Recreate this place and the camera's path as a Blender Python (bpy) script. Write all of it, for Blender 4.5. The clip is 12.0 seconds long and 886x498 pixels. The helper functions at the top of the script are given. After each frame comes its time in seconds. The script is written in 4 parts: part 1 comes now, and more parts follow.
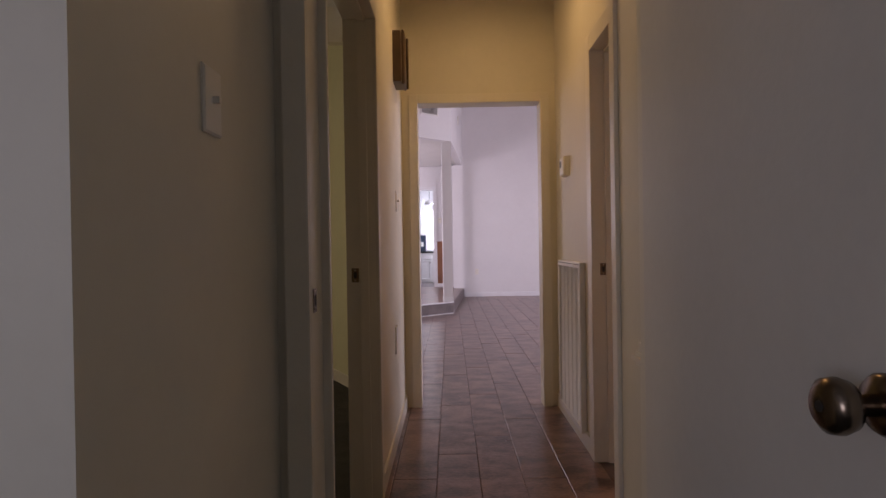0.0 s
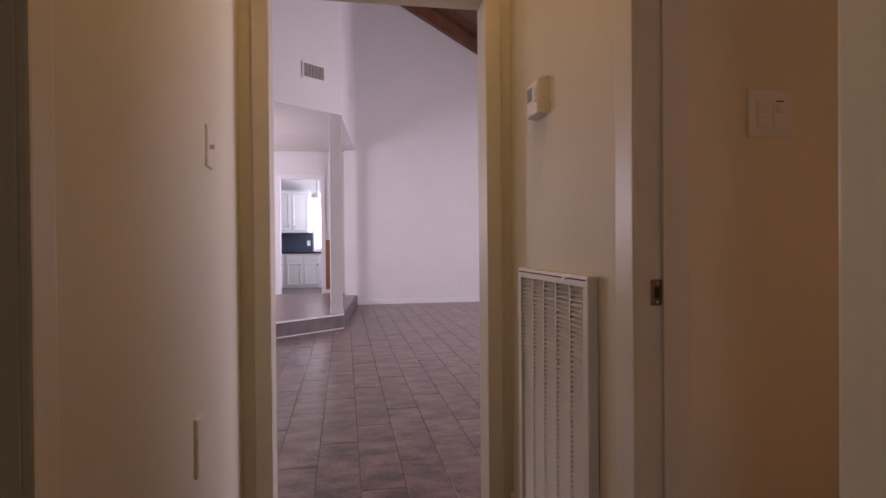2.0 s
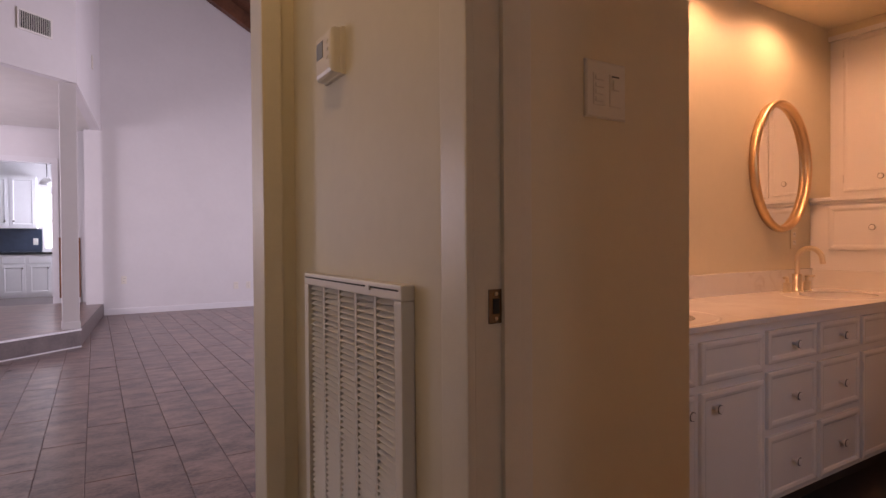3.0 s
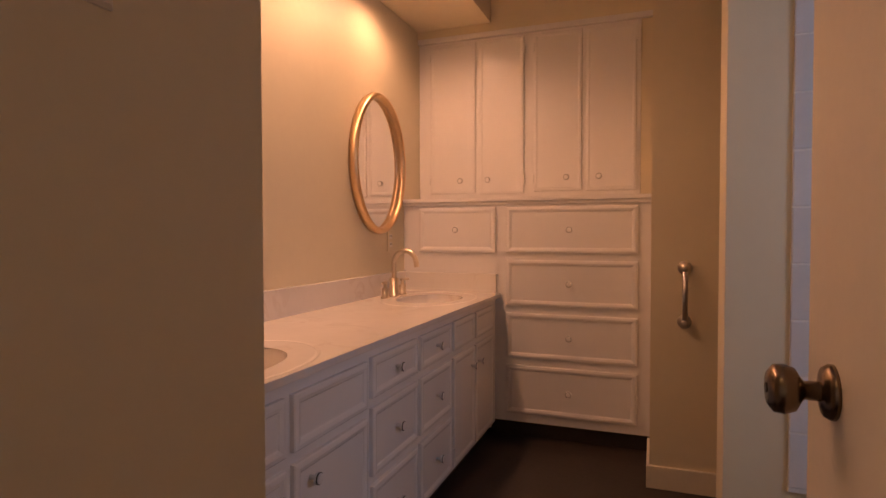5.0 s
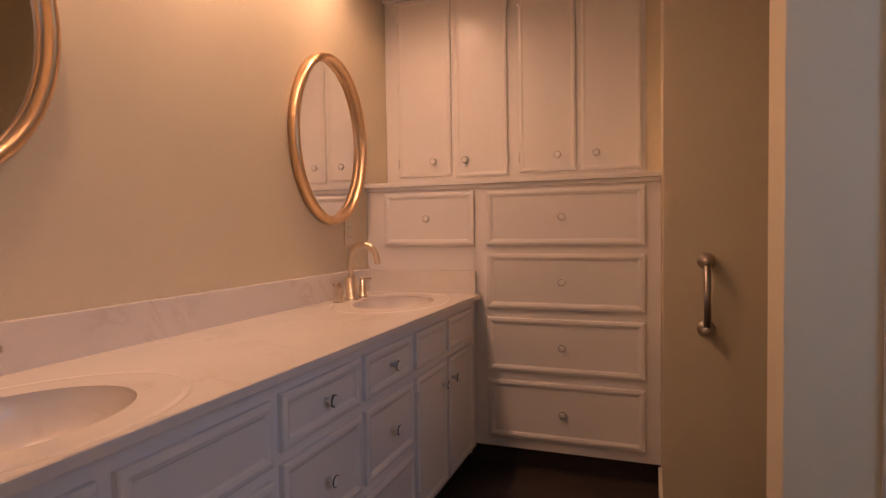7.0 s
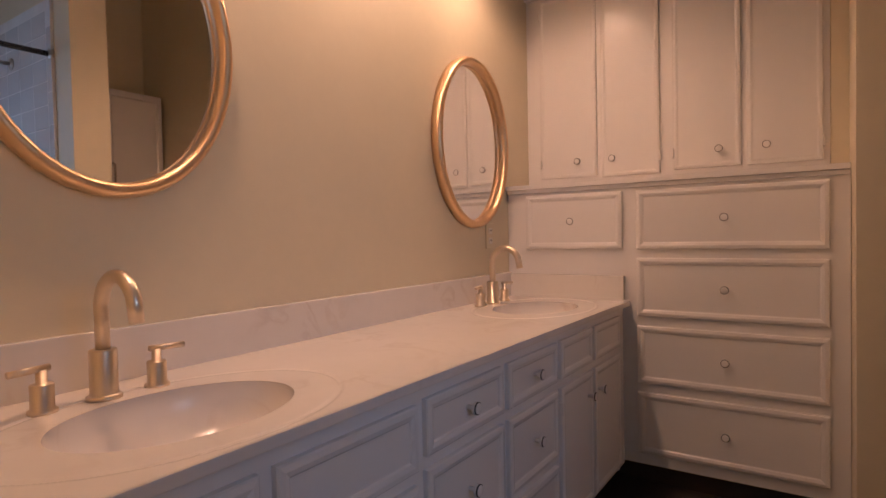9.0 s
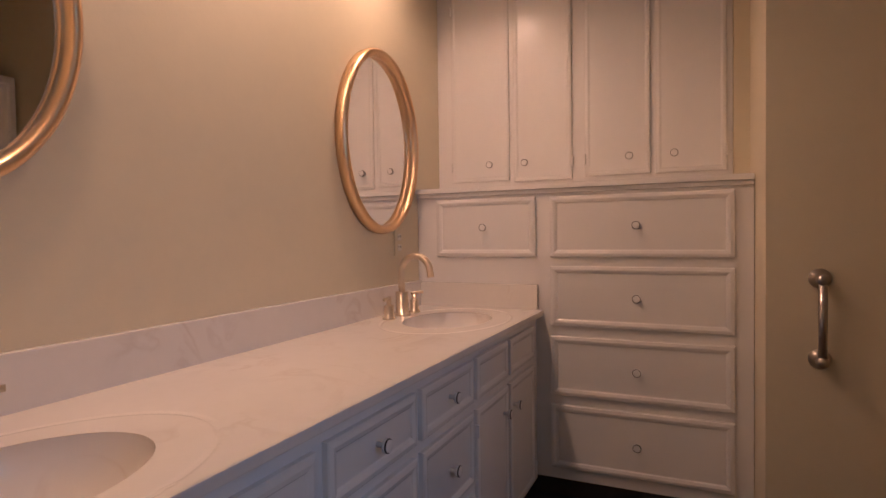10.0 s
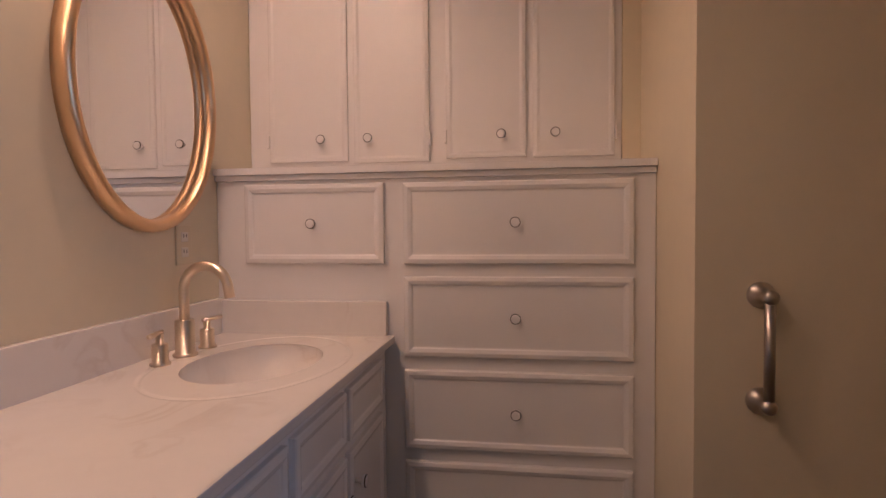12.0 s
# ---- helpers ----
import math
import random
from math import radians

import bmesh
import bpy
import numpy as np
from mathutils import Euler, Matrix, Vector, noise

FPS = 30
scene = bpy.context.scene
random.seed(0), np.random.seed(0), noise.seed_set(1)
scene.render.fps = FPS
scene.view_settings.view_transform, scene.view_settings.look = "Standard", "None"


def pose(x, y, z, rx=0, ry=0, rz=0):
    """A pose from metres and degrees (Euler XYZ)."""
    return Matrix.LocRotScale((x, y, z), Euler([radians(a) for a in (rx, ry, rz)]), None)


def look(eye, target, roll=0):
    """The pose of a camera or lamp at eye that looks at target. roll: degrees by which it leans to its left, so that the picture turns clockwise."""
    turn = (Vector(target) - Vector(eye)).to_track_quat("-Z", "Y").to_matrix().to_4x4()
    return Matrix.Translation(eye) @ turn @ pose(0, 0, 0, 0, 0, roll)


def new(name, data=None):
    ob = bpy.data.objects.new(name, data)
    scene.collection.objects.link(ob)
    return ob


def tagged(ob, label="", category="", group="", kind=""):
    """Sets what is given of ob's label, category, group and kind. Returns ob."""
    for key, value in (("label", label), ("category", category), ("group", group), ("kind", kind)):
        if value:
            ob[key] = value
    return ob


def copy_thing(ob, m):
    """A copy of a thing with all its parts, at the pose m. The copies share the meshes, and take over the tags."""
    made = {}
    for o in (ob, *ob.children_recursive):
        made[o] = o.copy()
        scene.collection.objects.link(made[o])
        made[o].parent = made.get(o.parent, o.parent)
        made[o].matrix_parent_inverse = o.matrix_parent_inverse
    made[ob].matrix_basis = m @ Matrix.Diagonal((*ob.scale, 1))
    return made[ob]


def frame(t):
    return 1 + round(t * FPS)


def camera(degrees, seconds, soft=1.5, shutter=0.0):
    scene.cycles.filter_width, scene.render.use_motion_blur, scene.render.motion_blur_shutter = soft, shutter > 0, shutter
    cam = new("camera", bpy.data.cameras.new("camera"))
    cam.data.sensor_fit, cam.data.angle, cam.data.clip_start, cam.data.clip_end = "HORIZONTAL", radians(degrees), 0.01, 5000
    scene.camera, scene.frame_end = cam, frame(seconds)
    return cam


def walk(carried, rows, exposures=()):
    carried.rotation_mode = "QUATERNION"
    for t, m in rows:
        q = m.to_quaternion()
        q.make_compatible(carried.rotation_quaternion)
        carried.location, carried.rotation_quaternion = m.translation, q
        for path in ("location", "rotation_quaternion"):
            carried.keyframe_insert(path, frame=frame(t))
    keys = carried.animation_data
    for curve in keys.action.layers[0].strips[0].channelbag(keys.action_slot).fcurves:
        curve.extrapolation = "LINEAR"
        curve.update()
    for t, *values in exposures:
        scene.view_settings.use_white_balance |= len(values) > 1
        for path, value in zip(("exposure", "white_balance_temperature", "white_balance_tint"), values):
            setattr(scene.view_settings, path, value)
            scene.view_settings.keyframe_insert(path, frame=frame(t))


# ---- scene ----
cam = camera(75.9, 12.0)
PATH = [
    (0, (-0.087, -0.218, 1.084), (-0.113, 1.782, 1.071), -0.9),
    (0.5, (-0.088, 0.25, 1.088), (0.0, 2.248, 1.071), -0.9),
    (1, (-0.098, 0.697, 1.083), (0.051, 2.691, 1.063), -1.0),
    (1.5, (-0.056, 1.107, 1.075), (0.13, 3.098, 1.059), -0.6),
    (2, (-0.025, 1.414, 1.067), (0.316, 3.385, 1.051), -0.5),
    (2.5, (0.031, 1.646, 1.068), (0.68, 3.538, 1.048), -0.5),
    (3, (0.085, 1.813, 1.065), (1.131, 3.518, 1.04), -0.4),
    (3.5, (0.189, 1.953, 1.079), (1.56, 3.408, 1.051), -0.2),
    (3.7, (0.239, 2.009, 1.087), (1.703, 3.37, 1.052), -0.1),
    (5.3, (0.772, 2.202, 1.105), (2.682, 2.794, 1.053), -0.1),
    (5.5, (0.847, 2.229, 1.101), (2.771, 2.773, 1.049), -0.1),
    (6, (1.006, 2.238, 1.095), (2.94, 2.743, 1.036), -0.2),
    (6.5, (1.107, 2.24, 1.087), (3.031, 2.782, 1.019), -0.4),
    (7, (1.175, 2.216, 1.08), (3.051, 2.907, 1.01), -0.8),
    (7.5, (1.186, 2.24, 1.069), (3.006, 3.067, 1.007), -0.7),
    (7.7, (1.189, 2.249, 1.073), (2.974, 3.149, 1.011), -0.8),
    (9.3, (1.228, 2.249, 1.091), (2.88, 3.376, 1.039), -1.2),
    (9.5, (1.262, 2.25, 1.108), (2.929, 3.352, 1.05), -1.1),
    (10, (1.356, 2.348, 1.103), (3.174, 3.18, 1.05), -0.8),
    (10.5, (1.497, 2.403, 1.1), (3.402, 3.01, 1.042), -0.7),
    (11, (1.634, 2.452, 1.102), (3.581, 2.906, 1.045), -0.5),
    (11.5, (1.797, 2.506, 1.114), (3.762, 2.872, 1.045), -0.5),
    (12, (1.961, 2.542, 1.112), (3.938, 2.837, 1.037), -0.5),
]
EXPOSURES = [(0, 0.02, 7350, 26), (1, 0.03, 7650, 30), (2.5, -0.03, 7450, 29), (3.5, 0.0, 7450, 29), (5.5, 0.0, 6600, 23), (7.5, -0.01, 5850, 16), (9.5, -0.05, 5250, 11), (12, -0.08, 4800, 9)]
walk(cam, [(t, look(eye, target, roll)) for t, eye, target, roll in PATH], EXPOSURES)

# ---- light ----
world = bpy.data.worlds.new("sky")
scene.world = world
world.use_nodes = True
_n = world.node_tree.nodes
sky = _n.new("ShaderNodeTexSky")
sky.sky_type, sky.sun_disc, sky.sun_elevation, sky.sun_rotation = "NISHITA", False, radians(45), radians(200)
world.node_tree.links.new(sky.outputs[0], _n["Background"].inputs[0])
_n["Background"].inputs[1].default_value = 0.12

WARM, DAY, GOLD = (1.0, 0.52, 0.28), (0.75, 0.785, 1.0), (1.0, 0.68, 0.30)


def area(name, m, w, h, power, colour):
    d = bpy.data.lights.new(name, "AREA")
    d.shape, d.size, d.size_y, d.energy, d.color = "RECTANGLE", w, h, power, colour
    ob = new(name, d)
    ob.matrix_world = m
    return ob


H0 = 2.74
DOWNLIGHTS = [(1.86, 3.27), (2.53, 3.27), (3.19, 3.27)]
SOFFIT_Z = 2.32
for x, y, power in ((1.86, 3.27, 24), (2.53, 3.27, 23), (3.19, 3.27, 24)):
    d = bpy.data.lights.new("downlight_lamp", "SPOT")
    d.energy, d.color, d.spot_size, d.spot_blend, d.shadow_soft_size = power, WARM, radians(164), 0.6, 0.055
    new("downlight_lamp", d).matrix_world = pose(x, y, SOFFIT_Z - 0.012)
# lamp added out of view, implied by the warm upper hall wall
area("unseen_hall_lamp", pose(0.13, 2.75, H0 - 0.08), 0.2, 0.2, 3.7, GOLD)
area("living_window_light", look((4.52, 7.2, 1.9), (0, 7.4, 1.3)), 4.0, 2.2, 195, DAY)
area("kitchen_window_light", look((0.15, 13.3, 1.6), (-2, 12.9, 1.2)), 1.0, 1.0, 58, (0.62, 0.76, 1.0))
# fill lamp added to brighten the dining platform; no window behind it
area("dining_fill_light", look((-3.2, 9.9, 1.6), (0, 10.0, 1.3)), 1.6, 1.4, 85, DAY)
area("bedroom_window_light", look((-2.5, -2.95, 1.5), (-0.2, 0.4, 1.2)), 1.5, 1.2, 26, (0.58, 0.70, 1.0))
# added fill for the side room, whose west wall is solid
area("left_room_fill_light", look((-3.3, 2.6, 1.5), (-1.5, 4.2, 1.0)), 1.2, 1.2, 13, (1.0, 0.90, 0.70))
area("tub_window_light", look((1.40, 0.95, 1.60), (1.75, 2.9, 0.9)), 0.86, 0.86, 4.8, (0.60, 0.75, 1.0))


# ---- materials ----
def mat(name, colour, rough=0.5, metal=0.0, vary=0.06, scale=6.0, bump=0.0, bump_scale=120.0, per_piece=0.0, spec=0.5, rvar=0.05):
    m = bpy.data.materials.new(name)
    m.use_nodes = True
    nt, ns = m.node_tree, m.node_tree.nodes
    b = ns["Principled BSDF"]
    b.inputs["Roughness"].default_value, b.inputs["Metallic"].default_value = rough, metal
    b.inputs["Specular IOR Level"].default_value = spec
    tc = ns.new("ShaderNodeTexCoord")
    a = ns.new("ShaderNodeTexNoise")
    a.inputs["Scale"].default_value, a.inputs["Detail"].default_value = scale, 6
    c = ns.new("ShaderNodeTexNoise")
    c.inputs["Scale"].default_value, c.inputs["Detail"].default_value = scale * 9, 3
    mx = ns.new("ShaderNodeMath"); mx.operation = "ADD"
    half = ns.new("ShaderNodeMath"); half.operation = "MULTIPLY"; half.inputs[1].default_value = 0.45
    nt.links.new(tc.outputs["Object"], a.inputs["Vector"])
    nt.links.new(tc.outputs["Object"], c.inputs["Vector"])
    nt.links.new(c.outputs["Fac"], half.inputs[0])
    nt.links.new(a.outputs["Fac"], mx.inputs[0])
    nt.links.new(half.outputs[0], mx.inputs[1])
    ramp = ns.new("ShaderNodeValToRGB")
    ramp.color_ramp.elements[0].position, ramp.color_ramp.elements[1].position = 0.45, 1.0
    ramp.color_ramp.elements[0].color = (*[v * (1 - vary) for v in colour], 1)
    ramp.color_ramp.elements[1].color = (*[min(1, v * (1 + vary)) for v in colour], 1)
    nt.links.new(mx.outputs[0], ramp.inputs[0])
    out = ramp.outputs[0]
    if per_piece:
        oi = ns.new("ShaderNodeObjectInfo")
        mr = ns.new("ShaderNodeMapRange")
        mr.inputs[3].default_value, mr.inputs[4].default_value = 1 - per_piece, 1 + per_piece
        nt.links.new(oi.outputs["Random"], mr.inputs[0])
        hv = ns.new("ShaderNodeHueSaturation")
        nt.links.new(mr.outputs[0], hv.inputs["Value"])
        nt.links.new(out, hv.inputs["Color"])
        out = hv.outputs[0]
    nt.links.new(out, b.inputs["Base Color"])
    rr = ns.new("ShaderNodeMapRange")
    rr.inputs[3].default_value, rr.inputs[4].default_value = max(0.02, rough - rvar), min(1, rough + rvar)
    nt.links.new(a.outputs["Fac"], rr.inputs[0])
    nt.links.new(rr.outputs[0], b.inputs["Roughness"])
    if bump:
        bt = ns.new("ShaderNodeTexNoise")
        bt.inputs["Scale"].default_value, bt.inputs["Detail"].default_value = bump_scale, 4
        nt.links.new(tc.outputs["Object"], bt.inputs["Vector"])
        bp = ns.new("ShaderNodeBump")
        bp.inputs["Strength"].default_value, bp.inputs["Distance"].default_value = bump, 0.004
        nt.links.new(bt.outputs["Fac"], bp.inputs["Height"])
        nt.links.new(bp.outputs[0], b.inputs["Normal"])
    return m


def plank_mat():
    """Wood-look porcelain plank: mottled brown-grey blotches along the plank, each plank a little different."""
    m = mat("plank_tile", (0.135, 0.082, 0.068), 0.30, vary=0.75, scale=4.0, bump=0.3, bump_scale=30, per_piece=0.10)
    nt, ns = m.node_tree, m.node_tree.nodes
    mp = ns.new("ShaderNodeMapping")
    mp.inputs["Scale"].default_value = (1.5, 2.4, 1)
    oi = ns.new("ShaderNodeObjectInfo")
    tc = ns.new("ShaderNodeTexCoord")
    nt.links.new(tc.outputs["Object"], mp.inputs["Vector"])
    cb = ns.new("ShaderNodeCombineXYZ")
    ml = ns.new("ShaderNodeMath"); ml.operation = "MULTIPLY"; ml.inputs[1].default_value = 40
    nt.links.new(oi.outputs["Random"], ml.inputs[0])
    nt.links.new(ml.outputs[0], cb.inputs[2])
    nt.links.new(cb.outputs[0], mp.inputs["Location"])
    for nd in ns:
        if nd.type == "VALTORGB":
            nd.color_ramp.elements[0].position, nd.color_ramp.elements[1].position = 0.55, 0.90
            nd.color_ramp.elements[0].color = (0.085, 0.054, 0.052, 1)
            nd.color_ramp.elements[1].color = (0.31, 0.20, 0.165, 1)
        if nd.type == "TEX_NOISE":
            nt.links.new(mp.outputs[0], nd.inputs["Vector"])
    return m


def marble_mat():
    m = mat("cultured_marble", (0.80, 0.76, 0.72), 0.16, vary=0.03, scale=3)
    nt, ns = m.node_tree, m.node_tree.nodes
    b = ns["Principled BSDF"]
    tc = ns.new("ShaderNodeTexCoord")
    w = ns.new("ShaderNodeTexNoise")
    w.inputs["Scale"].default_value, w.inputs["Detail"].default_value, w.inputs["Distortion"].default_value = 4.5, 5, 1.2
    nt.links.new(tc.outputs["Object"], w.inputs["Vector"])
    r = ns.new("ShaderNodeValToRGB")
    e = r.color_ramp.elements
    e[0].position, e[1].position = 0.455, 0.545
    e[0].color = e[1].color = (0, 0, 0, 1)
    mid = e.new(0.5); mid.color = (1, 1, 1, 1)
    nt.links.new(w.outputs["Fac"], r.inputs[0])
    msk = ns.new("ShaderNodeTexNoise"); msk.inputs["Scale"].default_value = 4.0
    nt.links.new(tc.outputs["Object"], msk.inputs["Vector"])
    mm = ns.new("ShaderNodeMapRange")
    mm.inputs[1].default_value, mm.inputs[2].default_value, mm.inputs[4].default_value = 0.48, 0.72, 0.3
    nt.links.new(msk.outputs["Fac"], mm.inputs[0])
    fac = ns.new("ShaderNodeMath"); fac.operation = "MULTIPLY"
    nt.links.new(r.outputs[0], fac.inputs[0]); nt.links.new(mm.outputs[0], fac.inputs[1])
    mix = ns.new("ShaderNodeMixRGB")
    mix.inputs[2].default_value = (0.50, 0.40, 0.33, 1)
    old = b.inputs["Base Color"].links[0].from_socket
    nt.links.new(fac.outputs[0], mix.inputs[0]); nt.links.new(old, mix.inputs[1])
    nt.links.new(mix.outputs[0], b.inputs["Base Color"])
    return m


def glow(name, colour, strength):
    m = bpy.data.materials.new(name)
    m.use_nodes = True
    b = m.node_tree.nodes["Principled BSDF"]
    b.inputs["Base Color"].default_value = (0.8, 0.8, 0.8, 1)
    b.inputs["Emission Color"].default_value = (*colour, 1)
    b.inputs["Emission Strength"].default_value = strength
    return m


PAINT = mat("cream_wall_paint", (0.74, 0.66, 0.485), 0.5, vary=0.03, scale=3, bump=0.07, bump_scale=130)
HALLPAINT = mat("hall_wall_paint", (0.70, 0.65, 0.53), 0.55, vary=0.04, scale=3, bump=0.07, bump_scale=130)
WHITEWALL = mat("living_wall_paint", (0.74, 0.72, 0.72), 0.6, vary=0.03, scale=2, bump=0.2, bump_scale=110)
GREENWALL = mat("yellow_green_wall_paint", (0.66, 0.64, 0.42), 0.6, vary=0.04, scale=2, bump=0.2, bump_scale=110)
CEIL = mat("ceiling_paint", (0.74, 0.72, 0.68), 0.8, vary=0.04, scale=4, bump=0.5, bump_scale=60)
TRIM = mat("trim_paint", (0.72, 0.67, 0.56), 0.35, vary=0.04, scale=7, bump=0.08, bump_scale=70)
ENAMEL = mat("white_cabinet_enamel", (0.82, 0.80, 0.79), 0.25, vary=0.012, scale=3, bump=0.012, bump_scale=40, rvar=0.0)
LTRIM = mat("living_trim_paint", (0.78, 0.77, 0.78), 0.4, vary=0.03, scale=6, bump=0.05, bump_scale=70)
DOORPAINT = mat("door_paint", (0.68, 0.64, 0.57), 0.4, vary=0.04, scale=5, bump=0.1, bump_scale=80)
PLASTIC = mat("ivory_plastic", (0.78, 0.74, 0.66), 0.35, vary=0.02)
GRILLE = mat("white_grille_metal", (0.78, 0.76, 0.72), 0.4, vary=0.03)
# near-black colour that paints in the unlit depth of holes and gaps
DARK = mat("cavity_shade", (0.03, 0.028, 0.026), 0.8, vary=0.2)
GOLDM = mat("brushed_gold", (0.78, 0.55, 0.32), 0.34, 1.0, vary=0.03, scale=8, rvar=0.02)
CHAMP = mat("champagne_bronze", (0.76, 0.65, 0.51), 0.32, 1.0, vary=0.02, scale=10, rvar=0.02)
NICKEL = mat("brushed_nickel", (0.50, 0.46, 0.43), 0.30, 1.0, vary=0.02, scale=12, rvar=0.02)
BRONZE = mat("aged_bronze", (0.20, 0.15, 0.11), 0.26, 1.0, vary=0.12, scale=18, rvar=0.03)
BLACKRIM = mat("black_ring", (0.03, 0.028, 0.025), 0.3, vary=0.1)
MIRROR = mat("mirror_glass", (0.9, 0.9, 0.9), 0.02, 1.0, vary=0.0)
MIRROR.node_tree.nodes["Principled BSDF"].inputs["Roughness"].links and MIRROR.node_tree.links.remove(MIRROR.node_tree.nodes["Principled BSDF"].inputs["Roughness"].links[0])
MIRROR.node_tree.nodes["Principled BSDF"].inputs["Roughness"].default_value = 0.01
MARBLE = marble_mat()
PLANK = plank_mat()
GROUT = mat("grout", (0.14, 0.10, 0.09), 0.9, vary=0.2, scale=20)
VINYL = mat("dark_brown_floor", (0.045, 0.034, 0.030), 0.5, vary=0.35, scale=5, bump=0.15, bump_scale=40)
# toe boards coloured dark to carry the shade of the recess
KICK = mat("toe_kick_recess_shade", (0.05, 0.038, 0.032), 0.6, vary=0.3, scale=6)
CARPET = mat("dark_carpet", (0.05, 0.046, 0.04), 0.95, vary=0.4, scale=8, bump=0.8, bump_scale=300)
TILE = mat("glazed_white_tile", (0.66, 0.67, 0.70), 0.12, vary=0.04, scale=10, per_piece=0.04)
TILEGROUT = mat("white_grout", (0.74, 0.74, 0.74), 0.9, vary=0.1)
REDWOOD = mat("stained_redwood", (0.16, 0.065, 0.035), 0.5, vary=0.4, scale=4, bump=0.2, bump_scale=30)
WOODBROWN = mat("brown_wainscot_wood", (0.30, 0.13, 0.07), 0.5, vary=0.2, scale=5)
WALNUT = mat("dark_walnut", (0.07, 0.042, 0.025), 0.4, vary=0.3, scale=14)
STEPTILE = mat("step_riser_tile", (0.13, 0.10, 0.095), 0.42, vary=0.3, scale=6)
NAVY = mat("dark_blue_backsplash", (0.035, 0.05, 0.08), 0.3, vary=0.2, scale=12)
GRANITE = mat("dark_granite", (0.03, 0.03, 0.03), 0.2, vary=0.4, scale=40)
GLASSDAY = glow("window_daylight", (0.85, 0.92, 1.0), 2.2)
BULB = glow("lit_lens", (1.0, 0.72, 0.42), 9.0)
GLOBE = glow("lit_globe", (1.0, 0.8, 0.5), 3.0)


# ---- mesh helpers ----
def link(name, bm, material, parent=None, label="", smooth=False, m=None):
    me = bpy.data.meshes.new(name)
    bmesh.ops.recalc_face_normals(bm, faces=bm.faces)
    bm.to_mesh(me)
    bm.free()
    me.materials.append(material)
    if smooth:
        for p in me.polygons:
            p.use_smooth = True
    ob = new(name, me)
    if m is not None:
        ob.matrix_basis = m
    if parent is not None:
        ob.parent = parent
    if label:
        ob["label"] = label
    return ob


def part(name, bm, material, parent, label="", smooth=False, m=None):
    return link(name, bm, material, parent, label, smooth, m)


def thing(name, m, label, category, group=""):
    ob = new(name)
    ob.empty_display_size = 0.1
    ob.matrix_basis = m
    return tagged(ob, label, category, group)


def add_box(bm, x0, y0, z0, x1, y1, z1):
    r = bmesh.ops.create_cube(bm, size=1)
    for v in r["verts"]:
        v.co = ((x0 + x1) / 2 + v.co.x * (x1 - x0), (y0 + y1) / 2 + v.co.y * (y1 - y0), (z0 + z1) / 2 + v.co.z * (z1 - z0))
    return r["verts"]


def boxes(*bs, bevel=0.0):
    bm = bmesh.new()
    for b in bs:
        add_box(bm, *b)
    if bevel:
        bmesh.ops.bevel(bm, geom=bm.edges[:], offset=bevel, segments=2, affect="EDGES", profile=0.7)
    return bm


def rect_loft(w, h, loops, back=True):
    """Moulded panel in the XZ plane, looking to -Y: loops of (inset, depth out)."""
    bm = bmesh.new()
    rings = []
    for inset, d in loops:
        a, b = w / 2 - inset, h / 2 - inset
        rings.append([bm.verts.new(p) for p in ((-a, -d, -b), (a, -d, -b), (a, -d, b), (-a, -d, b))])
    for r0, r1 in zip(rings, rings[1:]):
        for i in range(4):
            bm.faces.new((r0[i], r0[(i + 1) % 4], r1[(i + 1) % 4], r1[i]))
    bm.faces.new(rings[-1])
    if back:
        bm.faces.new(rings[0][::-1])
    return bm


def revolve(profile, n=28, sx=1.0, sy=1.0):
    """Solid of revolution about Z from (radius, height)."""
    bm = bmesh.new()
    rings = []
    for r, z in profile:
        rings.append([bm.verts.new((sx * r * math.cos(6.28318531 * i / n), sy * r * math.sin(6.28318531 * i / n), z)) for i in range(n)])
    for a, b in zip(rings, rings[1:]):
        for i in range(n):
            bm.faces.new((a[i], a[(i + 1) % n], b[(i + 1) % n], b[i]))
    bm.faces.new(rings[0][::-1])
    bm.faces.new(rings[-1])
    return bm


def sweep(points, radius, n=14):
    """Round tube along points."""
    bm = bmesh.new()
    pts = [Vector(p) for p in points]
    rings, up = [], Vector((0.13, 0.97, 0.2)).normalized()
    for i, p in enumerate(pts):
        d = (pts[min(i + 1, len(pts) - 1)] - pts[max(i - 1, 0)]).normalized()
        a = d.cross(up).normalized()
        b = d.cross(a)
        rings.append([bm.verts.new(p + radius * (a * math.cos(6.28318531 * k / n) + b * math.sin(6.28318531 * k / n))) for k in range(n)])
    for r0, r1 in zip(rings, rings[1:]):
        for k in range(n):
            bm.faces.new((r0[k], r0[(k + 1) % n], r1[(k + 1) % n], r1[k]))
    bm.faces.new(rings[0][::-1])
    bm.faces.new(rings[-1])
    return bm


def prism(poly, z0, z1):
    bm = bmesh.new()
    a = [bm.verts.new((x, y, z0)) for x, y in poly]
    b = [bm.verts.new((x, y, z1)) for x, y in poly]
    bm.faces.new(a[::-1])
    bm.faces.new(b)
    for i in range(len(poly)):
        j = (i + 1) % len(poly)
        bm.faces.new((a[i], a[j], b[j], b[i]))
    return bm


def structure(name, bm, material, label="", category=""):
    return tagged(link(name, bm, material), label, category, kind="structure")


